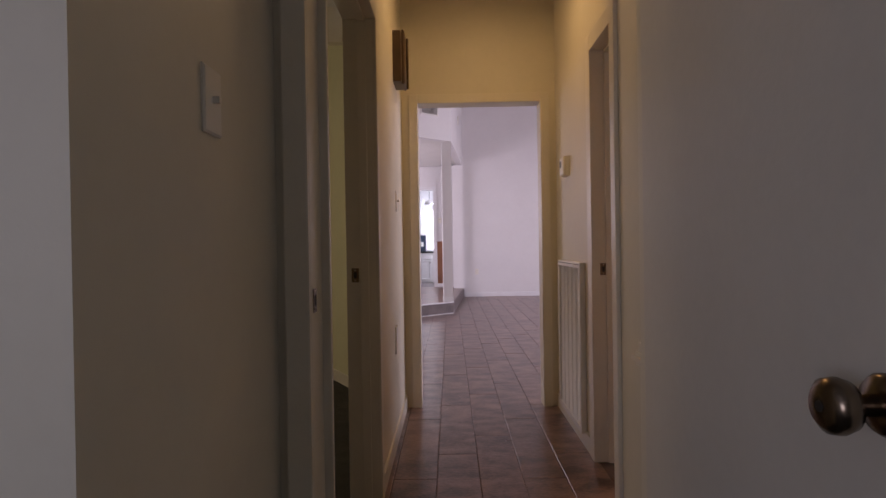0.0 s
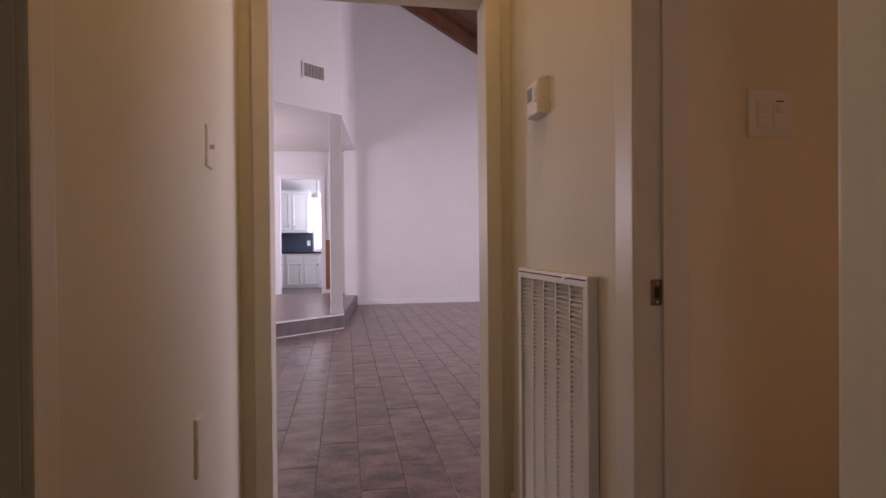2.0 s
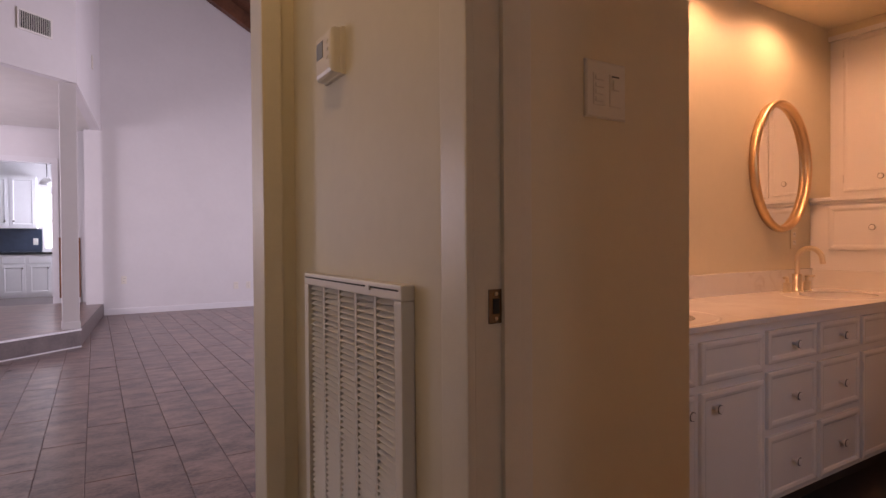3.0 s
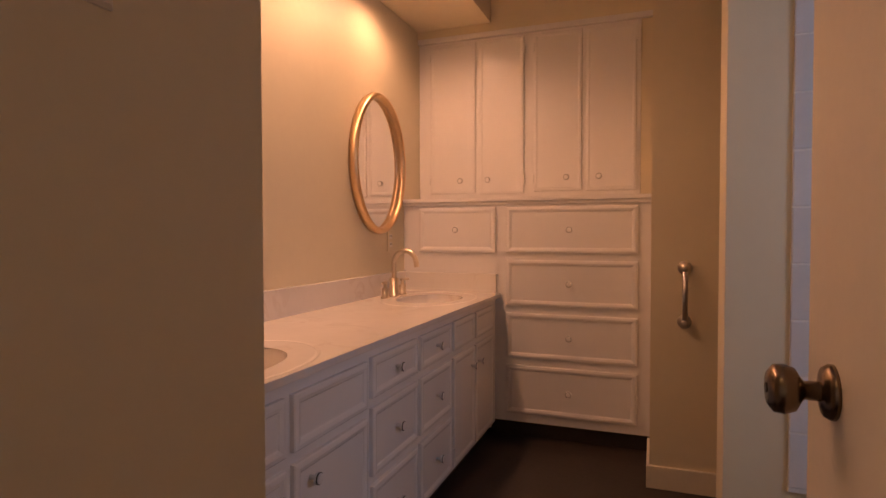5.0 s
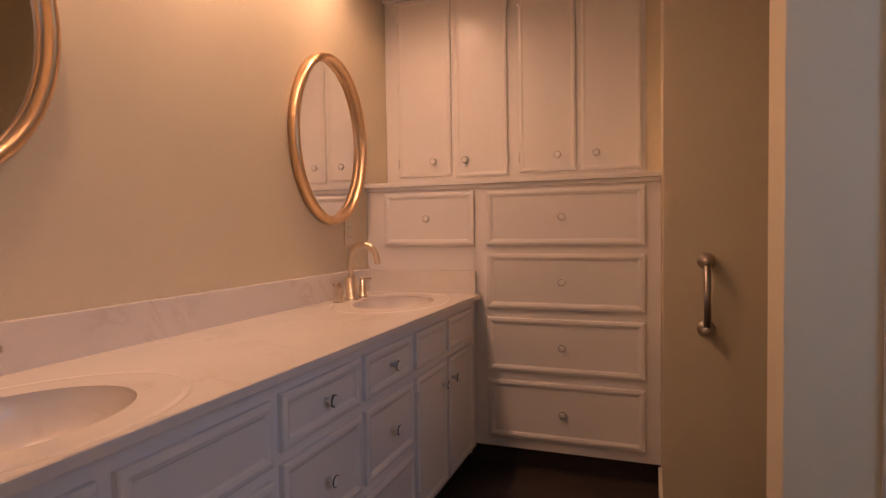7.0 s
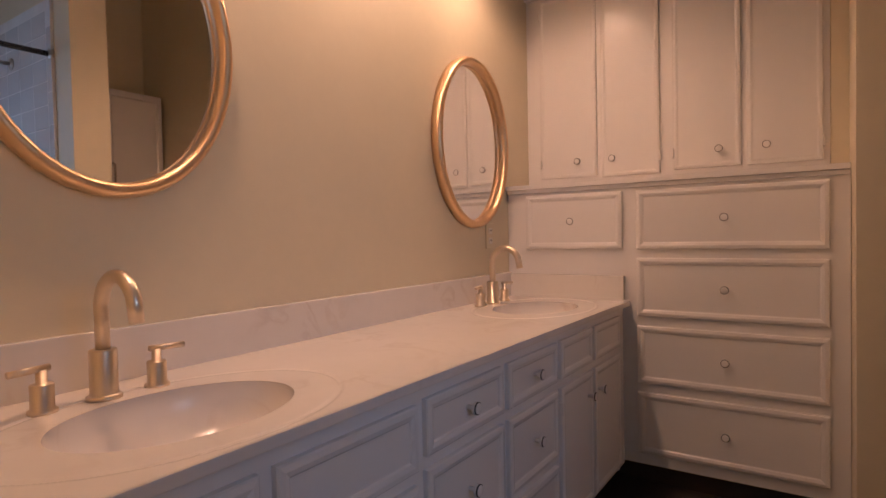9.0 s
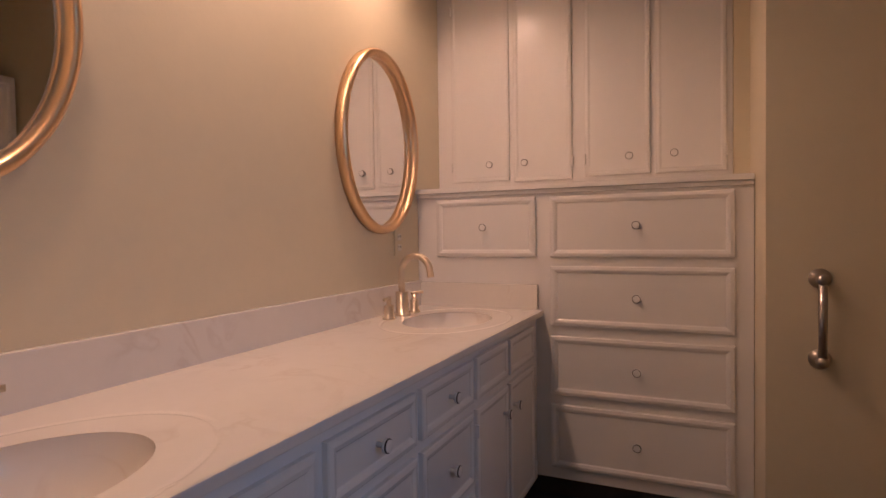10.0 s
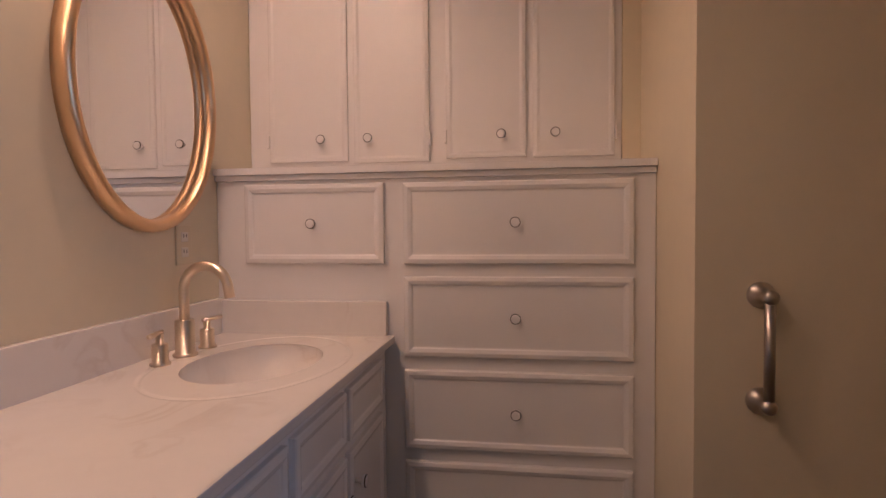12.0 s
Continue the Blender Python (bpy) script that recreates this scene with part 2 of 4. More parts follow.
# ---- large structure ----
H = 2.74          # flat ceilings
CX, CY = 1.30, 2.665      # corner of the wall block beside the vanity
PZ = 0.18         # height of the dining platform
XL, XR = -0.40, 0.625     # hall walls
XN = 0.55         # hall wall before the bathroom door
BW = -0.50        # bedroom entry wall
YB = 1.25         # hall face of the bedroom door wall
YE = 3.58         # hall face of the living room door wall
BY0, BY1 = 1.98, 2.59     # bathroom doorway
LY0, LY1 = 1.262, 2.145     # left room doorway
VW = 3.52         # mirror wall
CAB, UP = 3.645, 3.88     # faces of lower and upper built-in
RS = 2.18         # side wall beside the built-in
DH = 2.03

structure("floor", boxes((-3.6, -3.2, -0.12, 4.8, 14.4, -0.0035)), GROUT, "dark grout bed under the plank floor", "floor")
structure("floor_bath", boxes((0.69, 0.98, -0.012, 4.2, VW, 0.0)), VINYL, "dark brown smooth bathroom floor", "floor")
structure("floor_left_room", prism([(-3.5, 0.59), (XL - 0.06, 0.59), (XL - 0.06, 3.5), (-0.52, YE), (-1.75, 5.5), (-3.5, 5.5)], -0.012, 0.004), CARPET, "dark carpet in the side room", "floor")
structure("floor_bedroom", boxes((-3.5, -3.1, -0.012, XR + 0.12, 0.396, 0.004), (BW, 0.396, -0.012, XR + 0.12, 1.19, 0.004)), CARPET, "dark bedroom carpet", "floor")

structure("wall_bedroom_door", boxes((BW - 0.1, 1.13, 0, -0.435, YB, H), (0.415, 1.13, 0, XR + 0.12, YB, H), (-0.435, 1.13, DH + 0.02, 0.415, YB, H)), HALLPAINT, "painted wall with the bedroom doorway", "wall")
structure("wall_bedroom_side", boxes((BW - 0.1, 0.396, 0, BW, 1.13, H), (-3.6, 0.396, 0, BW - 0.1, 0.59, H)), HALLPAINT, "painted bedroom entry wall", "wall")
structure("wall_bedroom_back", boxes((-3.6, -3.2, 0, -3.3, -3.08, H), (-1.7, -3.2, 0, XR + 0.22, -3.08, H), (-3.3, -3.2, 0, -1.7, -3.08, 0.8), (-3.3, -3.2, 2.1, -1.7, -3.08, H), (-3.6, -3.08, 0, -3.48, 0.396, H), (XR + 0.12, -3.08, 0, XR + 0.22, 0.88, H), (XR + 0.02, 0.88, 0, XR + 0.12, 1.13, H)), HALLPAINT, "painted bedroom walls with a window opening", "wall")
structure("wall_hall_left", boxes((XL - 0.12, YB, 0, XL, LY0 - 0.02, H), (XL - 0.12, LY1 + 0.02, 0, XL, YE, H), (XL - 0.12, LY0 - 0.02, DH + 0.02, XL, LY1 + 0.02, H)), HALLPAINT, "off-white hall wall with a doorway", "wall")
structure("wall_hall_right", boxes((XN, YB, 0, XR + 0.12, BY0 - 0.02, H), (XR, BY1 + 0.02, 0, XR + 0.12, YE, H), (XR, BY0 - 0.02, DH + 0.02, XR + 0.12, BY1 + 0.02, H)), HALLPAINT, "off-white hall wall with the bathroom doorway", "wall")
structure("wall_living_door", boxes((-0.522, YE, 0, -0.307, YE + 0.12, 3.0), (0.537, YE, 0, 4.7, YE + 0.12, 3.0), (-0.307, YE, DH + 0.035, 0.537, YE + 0.12, 3.0), (-3.5, YE + 0.121, 2.5, 4.7, YE + 0.2, 6.5)), HALLPAINT, "off-white wall with a cased opening", "wall")
structure("wall_left_room", prism([(-1.75, 5.5), (-0.525, YE), (-0.525, YE + 0.12), (-1.7, 5.62), (-3.5, 5.62), (-3.5, 5.5)], 0, H), GREENWALL, "yellow-green side room walls", "wall")
structure("wall_left_room_west", boxes((-3.6, 0.59, 0, -3.5, 5.62, H)), GREENWALL, "yellow-green side room wall", "wall")
structure("baseboard_left_room", prism([(-3.5, 5.485), (-1.757, 5.485), (-0.537, 3.575), (-0.527, 3.583), (-1.752, 5.499), (-3.5, 5.499)], 0.004, 0.09), TRIM, "painted baseboard", "baseboard")
structure("ceiling_rooms", boxes((-3.6, -3.2, H, XR + 0.12, YE, H + 0.1), (-3.6, YE, H, -0.85, 5.62, H + 0.1), (XR + 0.12, 0.88, H, 4.7, VW, H + 0.1)), CEIL, "textured white flat ceiling", "ceiling")

# bathroom
structure("wall_bath_chase", boxes((XR + 0.12, CY, 0, CX, VW, H)), PAINT, "cream painted wall block beside the vanity", "wall")
structure("wall_bath_mirror", boxes((XR + 0.12, VW, 0, 4.7, YE, H)), PAINT, "cream painted mirror wall", "wall")
structure("wall_bath_grab", boxes((3.27, 0.98, 0, 4.3, RS, H)), PAINT, "cream painted wall with a grab bar", "wall")
structure("wall_bath_east", boxes((4.2, RS, 0, 4.32, VW, H)), PAINT, "cream painted wall behind the built-in", "wall")
structure("wall_bath_south", boxes((XR + 0.12, 0.88, 0, 0.95, 0.98, H), (1.85, 0.88, 0, 4.3, 0.98, H), (0.95, 0.88, 0, 1.85, 0.98, 1.15), (0.95, 0.88, 2.05, 1.85, 0.98, H)), PAINT, "cream painted south bathroom wall", "wall")
structure("wall_tub_end", boxes((2.40, 0.98, 0, 2.56, 1.983, H), bevel=0.004), PAINT, "painted stub wall at the tiled tub", "wall")
structure("wall_bath_niche_side", boxes((UP, RS, 1.303, 4.19, 2.238, 2.274)), PAINT, "cream painted side of the upper cabinet niche", "wall")
structure("ceiling_soffit", boxes((CX, 3.06, SOFFIT_Z, UP - 0.002, VW - 0.002, H - 0.001), (UP - 0.03, RS + 0.002, 2.275, 4.19, VW - 0.002, H - 0.001)), PAINT, "cream dropped soffit over the vanity", "ceiling")
structure("baseboard_bath", boxes((3.256, 1.0, 0.002, 3.27, RS, 0.10), (3.256, RS, 0.002, CAB - 0.03, RS + 0.013, 0.10), (2.56, 1.0, 0.002, 2.573, 1.983, 0.1), (XR + 0.12, CY - 0.013, 0.002, CX, CY, 0.1), bevel=0.003), TRIM, "cream painted baseboard", "baseboard")

# living room, dining platform, kitchen
FAR = 11.7
RIDGE, RZ, SL = 0.1, 6.14, 0.575


def roof_z(x):
    return RZ - SL * abs(x - RIDGE)


bm = bmesh.new()
pts = [(0.05, 0), (4.7, 0), (4.7, roof_z(4.7)), (RIDGE, RZ), (0.05, roof_z(0.05))]
a = [bm.verts.new((x, FAR, z)) for x, z in pts]
b = [bm.verts.new((x, FAR + 0.12, z)) for x, z in pts]
bm.faces.new(a); bm.faces.new(b[::-1])
for i in range(5):
    bm.faces.new((a[i], a[(i + 1) % 5], b[(i + 1) % 5], b[i]))
structure("wall_living_far", bm, WHITEWALL, "tall white gable wall of the living room", "wall")
structure("wall_living_right", boxes((4.6, YE, 0, 4.72, 5.1, 3.6), (4.6, 9.3, 0, 4.72, FAR, 3.6), (4.6, 5.1, 0, 4.72, 9.3, 0.7), (4.6, 5.1, 3.0, 4.72, 9.3, 3.6)), WHITEWALL, "white living room wall with a wide window", "wall")
structure("wall_living_left", boxes((-3.6, 5.62, 0, -3.5, 14.4, 5.0)), WHITEWALL, "white outer wall", "wall")
for sx, nm in ((1, "ceiling_living_right"), (-1, "ceiling_living_left")):
    bm = bmesh.new()
    x1 = 4.8 if sx > 0 else -3.7
    n = 26
    for i in range(n):
        y0, y1 = YE + (FAR - YE) * i / n, YE + (FAR - YE) * (i + 1) / n - 0.006
        q = [bm.verts.new(p) for p in ((RIDGE, y0, RZ), (x1, y0, roof_z(x1)), (x1, y1, roof_z(x1)), (RIDGE, y1, RZ))]
        t = [bm.verts.new(v.co + Vector((0, 0, 0.08))) for v in q]
        bm.faces.new(q); bm.faces.new(t[::-1])
        for k in range(4):
            bm.faces.new((q[k], q[(k + 1) % 4], t[(k + 1) % 4], t[k]))
    structure(nm, bm, REDWOOD, "sloping stained wood plank ceiling", "ceiling")
structure("roof_deck", prism([(-3.7, YE), (4.8, YE), (4.8, FAR + 0.2), (-3.7, FAR + 0.2)], 6.3, 6.4), CEIL, "roof above the living room", "ceiling")
for yb in (FAR - 0.16, 7.6):
    bm = bmesh.new()
    pr = [(RIDGE, RZ - 0.01), (4.6, roof_z(4.6) - 0.01), (4.6, roof_z(4.6) - 0.24), (RIDGE, RZ - 0.24)]
    a = [bm.verts.new((x, yb, z)) for x, z in pr]
    b = [bm.verts.new((x, yb + 0.13, z)) for x, z in pr]
    bm.faces.new(a); bm.faces.new(b[::-1])
    for i in range(4):
        bm.faces.new((a[i], a[(i + 1) % 4], b[(i + 1) % 4], b[i]))
    tagged(link("ceiling_beam", bm, REDWOOD), "dark stained wooden rafter beam under the sloping ceiling", "beam", "ceiling beams")
P, Q, L0 = (-0.05, 8.83), (0.19, FAR), (-3.5, 6.0)
plat = structure("platform_floor", prism([L0, P, Q, (0.1, 14.3), (-3.5, 14.3)], -0.01, PZ), STEPTILE, "raised dining platform of grey-brown tile", "platform")
structure("platform_top", prism([(L0[0], L0[1] + 0.02), (P[0] - 0.01, P[1] + 0.012), (Q[0] - 0.01, Q[1]), (-0.07, 12.09), (-3.5, 12.09)], PZ + 0.0005, PZ + 0.0045), PLANK, "mottled brown tile on the dining platform", "floor")
structure("platform_nosing", prism([L0, P, (P[0] + 0.012, P[1] - 0.01), (L0[0] + 0.012, L0[1] - 0.012)], PZ - 0.01, PZ + 0.008), LTRIM, "pale metal nosing strip on the step", "trim")
structure("platform_base_strip", prism([L0, P, (P[0] + 0.010, P[1] - 0.008), (L0[0] + 0.010, L0[1] - 0.010)], 0.0, 0.009), LTRIM, "pale strip along the foot of the step", "trim")
bulk = 2.735
structure("wall_bulkhead", prism([L0, P, Q, (Q[0] - 0.12, Q[1]), (P[0] - 0.11, P[1] + 0.05), (L0[0], L0[1] + 0.16)], bulk, 6.2), WHITEWALL, "white bulkhead wall above the dining platform", "wall")
structure("ceiling_dining", prism([(L0[0], L0[1] + 0.17), (P[0] - 0.12, P[1] + 0.05), (Q[0] - 0.13, Q[1]), (0.0, 12.09), (-3.5, 12.09)], bulk + 0.06, bulk + 0.14), CEIL, "white dining ceiling", "ceiling")
structure("wall_pilaster", boxes((-0.03, FAR - 0.12, PZ, 0.188, FAR + 0.12, bulk)), WHITEWALL, "white pilaster at the platform edge", "wall")
KY = 12.1
KB = 14.2
KL, KR, KT = -1.17, -0.45, 2.28      # kitchen doorway
structure("wall_kitchen", boxes((-3.5, KY, PZ, KL, KY + 0.12, 2.9), (KR, KY, PZ, 0.3, KY + 0.12, 2.9), (KL, KY, KT, KR, KY + 0.12, 2.9)), WHITEWALL, "dining wall with the kitchen doorway", "wall")
structure("wall_wainscot", boxes((-3.5, KY - 0.012, PZ + 0.08, KL - 0.15, KY, 1.17), (KR + 0.08, KY - 0.012, PZ + 0.08, -0.1, KY, 1.17)), WOODBROWN, "reddish brown wainscot panel", "wall")
structure("trim_kitchen_door", boxes((KL - 0.08, KY - 0.02, PZ, KL, KY, KT + 0.08), (KR, KY - 0.02, PZ, KR + 0.08, KY, KT + 0.08), (KL, KY - 0.02, KT, KR, KY, KT + 0.08)), LTRIM, "white door casing", "trim")
structure("wall_kitchen_back", boxes((-3.5, KB, PZ, -0.70, KB + 0.1, bulk), (-0.10, KB, PZ, 0.3, KB + 0.1, bulk), (-0.70, KB, PZ, -0.10, KB + 0.1, 0.97), (-0.70, KB, 2.0, -0.10, KB + 0.1, bulk), (0.2, KY + 0.12, PZ, 0.3, KB, bulk)), WHITEWALL, "white kitchen wall with a bright window", "wall")
structure("ceiling_kitchen", boxes((-3.5, KY + 0.12, bulk - 0.16, 0.3, KB + 0.1, bulk)), CEIL, "white kitchen ceiling", "ceiling")
structure("baseboard_living", boxes((0.195, FAR - 0.014, 0, 4.6, FAR, 0.09), bevel=0.003), LTRIM, "white baseboard", "baseboard")
structure("baseboard_dining", boxes((-3.5, KY - 0.016, PZ + 0.001, KL - 0.08, KY - 0.001, PZ + 0.08), (KR + 0.08, KY - 0.016, PZ + 0.001, -0.1, KY - 0.001, PZ + 0.08)), LTRIM, "white baseboard", "baseboard")
win = structure("window_kitchen", boxes((-0.70, KB - 0.01, 0.97, -0.10, KB, 1.01), (-0.70, KB - 0.01, 1.01, -0.66, KB, 2.0), (-0.14, KB - 0.01, 1.01, -0.10, KB, 2.0), (-0.66, KB - 0.01, 1.96, -0.14, KB, 2.0), (-0.66, KB - 0.01, 1.47, -0.14, KB, 1.51)), ENAMEL, "white framed bright kitchen window", "window")
part("pane", boxes((-0.68, KB + 0.02, 0.99, -0.12, KB + 0.025, 1.98)), GLASSDAY, win, "overexposed daylight pane")

# casings, jambs, baseboards of the hall


def casing_y(name, x, y0, y1, out, wall_t, label, w=0.06, near=True):
    """Cased doorway in a wall that runs along y; the hall face is x, the hall lies to the side out."""
    t = 0.017
    xo, xi = min(x, x + out * t), max(x, x + out * t)
    legs = [(xo, y0 - w, 0, xi, y0, DH + w)] if near else []
    c = structure(name, boxes(*legs, (min(x, x + out * t), y1, 0, max(x, x + out * t), y1 + w, DH + w), (min(x, x + out * t), y0, DH, max(x, x + out * t), y1, DH + w), bevel=0.005), TRIM, label, "door casing")
    xa, xb = sorted((x + out * 0.002, x - out * (wall_t + 0.002)))
    part("jamb", boxes((xa, y0 - 0.018, 0, xb, y0, DH), (xa, y1, 0, xb, y1 + 0.018, DH), (xa, y0, DH, xb, y1, DH + 0.018), bevel=0.002), TRIM, c)
    xm = x - out * wall_t * 0.48
    part("stop", boxes((xm - 0.006, y0, 0, xm + 0.03, y0 + 0.011, DH - 0.011), (xm - 0.006, y1 - 0.011, 0, xm + 0.03, y1, DH - 0.011), (xm - 0.006, y0, DH - 0.011, xm + 0.03, y1, DH), bevel=0.002), TRIM, c)
    return c


def casing_x(name, y, x0, x1, out, wall_t, label):
    w, t = 0.06, 0.017
    ya, yb = sorted((y, y + out * t))
    c = structure(name, boxes((x0 - w, ya, 0, x0, yb, DH + w), (x1, ya, 0, x1 + w, yb, DH + w), (x0, ya, DH, x1, yb, DH + w), bevel=0.005), TRIM, label, "door casing")
    ya, yb = sorted((y + out * 0.002, y - out * (wall_t + 0.002)))
    part("jamb", boxes((x0 - 0.014, ya, 0, x0, yb, DH), (x1, ya, 0, x1 + 0.014, yb, DH), (x0, ya, DH, x1, yb, DH + 0.014), bevel=0.002), TRIM, c)
    return c


bath_frame = casing_y("door_frame_bath", XR, BY0, BY1, -1, 0.12, "cream painted bathroom door casing", 0.085, False)
part("near_leg", boxes((XN - 0.017, BY0 - 0.06, 0, XN, BY0, DH + 0.06), bevel=0.005), TRIM, bath_frame)
part("near_jamb", boxes((XN + 0.001, BY0 - 0.019, 0, XR - 0.003, BY0, DH), bevel=0.002), TRIM, bath_frame)
casing_y("door_frame_left", XL, LY0, LY1, 1, 0.12, "cream painted side room door casing", 0.06, False)
casing_x("door_frame_living", YE, -0.292, 0.522, -1, 0.12, "cream painted cased opening to the living room")
casing_x("door_frame_bedroom", 1.13, -0.42, 0.40, -1, 0.12, "pale painted bedroom door casing")
structure("baseboard_hall", boxes((XL, LY1 + 0.06, 0, XL + 0.012, YE, 0.085), (XR - 0.012, BY1 + 0.085, 0, XR, YE, 0.085), (XN - 0.012, YB, 0, XN, 1.29, 0.085), bevel=0.003), TRIM, "painted baseboard", "baseboard")


def strike(m, label):
    s = thing("strike_plate", m, label, "strike plate", "strike plates")
    part("plate", rect_loft(0.03, 0.058, [(0, 0), (0, 0.002), (0.001, 0.0025)]), BRONZE, s)
    # dark patch on the plate, painted as the shade inside the hole
    part("latch_hole_patch", rect_loft(0.013, 0.026, [(0, 0.0022), (0, 0.0032)]), DARK, s)
    for dz in (-0.021, 0.021):
        part("screw", revolve([(0.0035, 0), (0.0035, 0.0012), (0.002, 0.0018)], 10), NICKEL, s, m=pose(0, -0.0024, dz, 90))


strike(pose(XR + 0.040, BY1 - 0.0005, 0.955), "small aged bronze strike plate on the bathroom jamb")
strike(pose(XL - 0.085, LY1 - 0.0005, 0.965), "small aged bronze strike plate on the side room jamb")
strike(pose(-0.4195, 1.158, 0.955, 0, 0, 90), "small aged bronze strike plate on the bedroom jamb")


# ---- hall things ----
def knob_set(parent, m):
    k = part("knob", revolve([(0.012, 0.0), (0.012, 0.012), (0.011, 0.03), (0.016, 0.034), (0.026, 0.040), (0.0300, 0.051), (0.0285, 0.062), (0.020, 0.0685), (0.008, 0.0695)]), BRONZE, parent, "dark aged bronze knob", True, m)
    part("rose", revolve([(0.033, 0), (0.033, 0.004), (0.029, 0.010), (0.016, 0.013), (0.013, 0.014)]), BRONZE, k, "", True)
    part("keyhole", revolve([(0.006, 0.069), (0.006, 0.0705)], 14), BLACKRIM, k)


def door_leaf(name, m, w, label, knob_sides=(-1, 1), kz=0.96, backset=0.05):
    """Slab door; hinge edge at the origin, runs along +x, thickness along y."""
    d = thing(name, m, label, "door", "open doors")
    part("leaf", boxes((0, -0.0175, 0.012, w, 0.0175, DH - 0.006), bevel=0.002), DOORPAINT, d)
    for s in knob_sides:
        knob_set(d, pose(w - backset, s * 0.0176, kz, -90 * s))
    part("latch_plate", boxes((w, -0.012, kz - 0.03, w + 0.0015, 0.012, kz + 0.03)), BRONZE, d)
    for z in (0.25, 1.0, 1.8):
        part("hinge", sweep([(-0.004, 0.02, z), (-0.004, 0.02, z + 0.09)], 0.006, 10), BRONZE, d)
    return d


door_leaf("bedroom_door", pose(0.378, 1.105, 0, 0, 0, -90.0), 0.785, "pale painted slab door standing open with bronze knob", (-1, 1), 0.912, 0.052)
door_leaf("bathroom_door", pose(0.77, 1.937, 0, 0, 0, 1.0), 0.78, "pale painted bathroom slab door standing wide open", (1,), 0.918, 0.108)

sw = thing("light_switch", pose(XL, 3.10, 1.345, 0, 0, 90), "ivory toggle light switch plate on the hall wall", "light switch", "switches")
part("plate", rect_loft(0.072, 0.116, [(0, 0), (0, 0.003), (0.004, 0.006)]), PLASTIC, sw)
part("toggle", boxes((-0.005, -0.018, -0.004, 0.005, -0.005, 0.008), bevel=0.001), PLASTIC, sw)
copy_thing(sw, pose(BW, 0.765, 1.34, 0, 0, 90))
bp = thing("blank_plate", pose(XL, 2.95, 0.56, 0, 0, 90), "ivory blank cover plate low on the hall wall", "wall plate")
part("plate", rect_loft(0.075, 0.15, [(0, 0), (0, 0.006), (0.003, 0.009)]), PLASTIC, bp)

ch = thing("door_chime", pose(XL, 3.12, 2.17, 0, 0, 90), "dark wooden door chime box high on the hall wall", "door chime")
part("housing", rect_loft(0.19, 0.29, [(0, 0), (0, 0.045), (0.004, 0.05)]), WALNUT, ch)
part("front", rect_loft(0.15, 0.31, [(0, 0.05), (0, 0.062), (0.01, 0.068)]), WALNUT, ch)
part("tube_trim", sweep([(0.06, -0.074, -0.15), (0.06, -0.074, 0.15)], 0.007), BRONZE, ch)

th = thing("thermostat", pose(XR, 3.215, 1.545, 0, 0, -90), "white wall thermostat with a small grey display", "thermostat")
part("base", rect_loft(0.125, 0.118, [(0, 0), (0, 0.010), (0.002, 0.012)]), PLASTIC, th)
part("body", rect_loft(0.118, 0.112, [(0, 0.012), (0.0, 0.028), (0.004, 0.034), (0.012, 0.037)]), PLASTIC, th)
part("display", rect_loft(0.045, 0.042, [(0, 0.037), (0, 0.0382)]), mat("lcd_grey", (0.2, 0.22, 0.2), 0.2), th, m=pose(-0.02, 0, 0.015))
for i in range(3):
    part("button", rect_loft(0.012, 0.008, [(0, 0.037), (0.001, 0.0395)]), PLASTIC, th, m=pose(0.035, 0, 0.025 - 0.02 * i))

# return air grille
GW, GH = 0.60, 0.91
gr = thing("return_air_grille", pose(XR - 0.001, 3.10, 0.525, 0, 0, -90), "white metal return air grille with many louvres", "vent grille")
# flat sheet coloured as the unlit duct behind the louvres
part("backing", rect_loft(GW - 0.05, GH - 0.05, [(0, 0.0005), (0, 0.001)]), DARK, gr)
w, h, e = GW / 2, GH / 2, 0.032
part("frame", boxes((-w, -0.03, -h, w, 0, -h + e), (-w, -0.03, h - e, w, 0, h), (-w, -0.03, -h + e, -w + e, 0, h - e), (w - e, -0.03, -h + e, w, 0, h - e), bevel=0.004), GRILLE, gr)
# strip laid on the frame, its dark colour is the gap's shade
part("panel_gap_strip", boxes((-w + 0.012, -0.0306, h - 0.013, w - 0.012, -0.0298, h - 0.0095)), DARK, gr, "dark strip painted as the shaded gap above the hinged panel")
part("latch", boxes((w * 0.45, -0.034, h - 0.018, w * 0.45 + 0.02, -0.0302, h - 0.008), bevel=0.001), GRILLE, gr)
COLS = 5
cw = (GW - 2 * e) / COLS
for c in range(1, COLS):
    x = -w + e + c * cw
    part("mullion", boxes((x - 0.006, -0.0225, -h + e, x + 0.006, -0.001, h - e)), GRILLE, gr)
NL = 60
lm = None
for c in range(COLS):
    for i in range(NL):
        z = -h + e + (i + 0.5) * (GH - 2 * e) / NL
        if lm is None:
            bm = boxes((-cw / 2 + 0.0062, -0.0088, -0.0009, cw / 2 - 0.0062, 0.0088, 0.0009))
            bmesh.ops.rotate(bm, verts=bm.verts, cent=(0, 0, 0), matrix=Matrix.Rotation(radians(38), 3, "X"))
            ob = part("louvre", bm, GRILLE, gr)
            lm = ob.data
        else:
            ob = new("louvre", lm)
            ob.parent = gr
        ob.location = (-w + e + (c + 0.5) * cw, -0.0165, z)

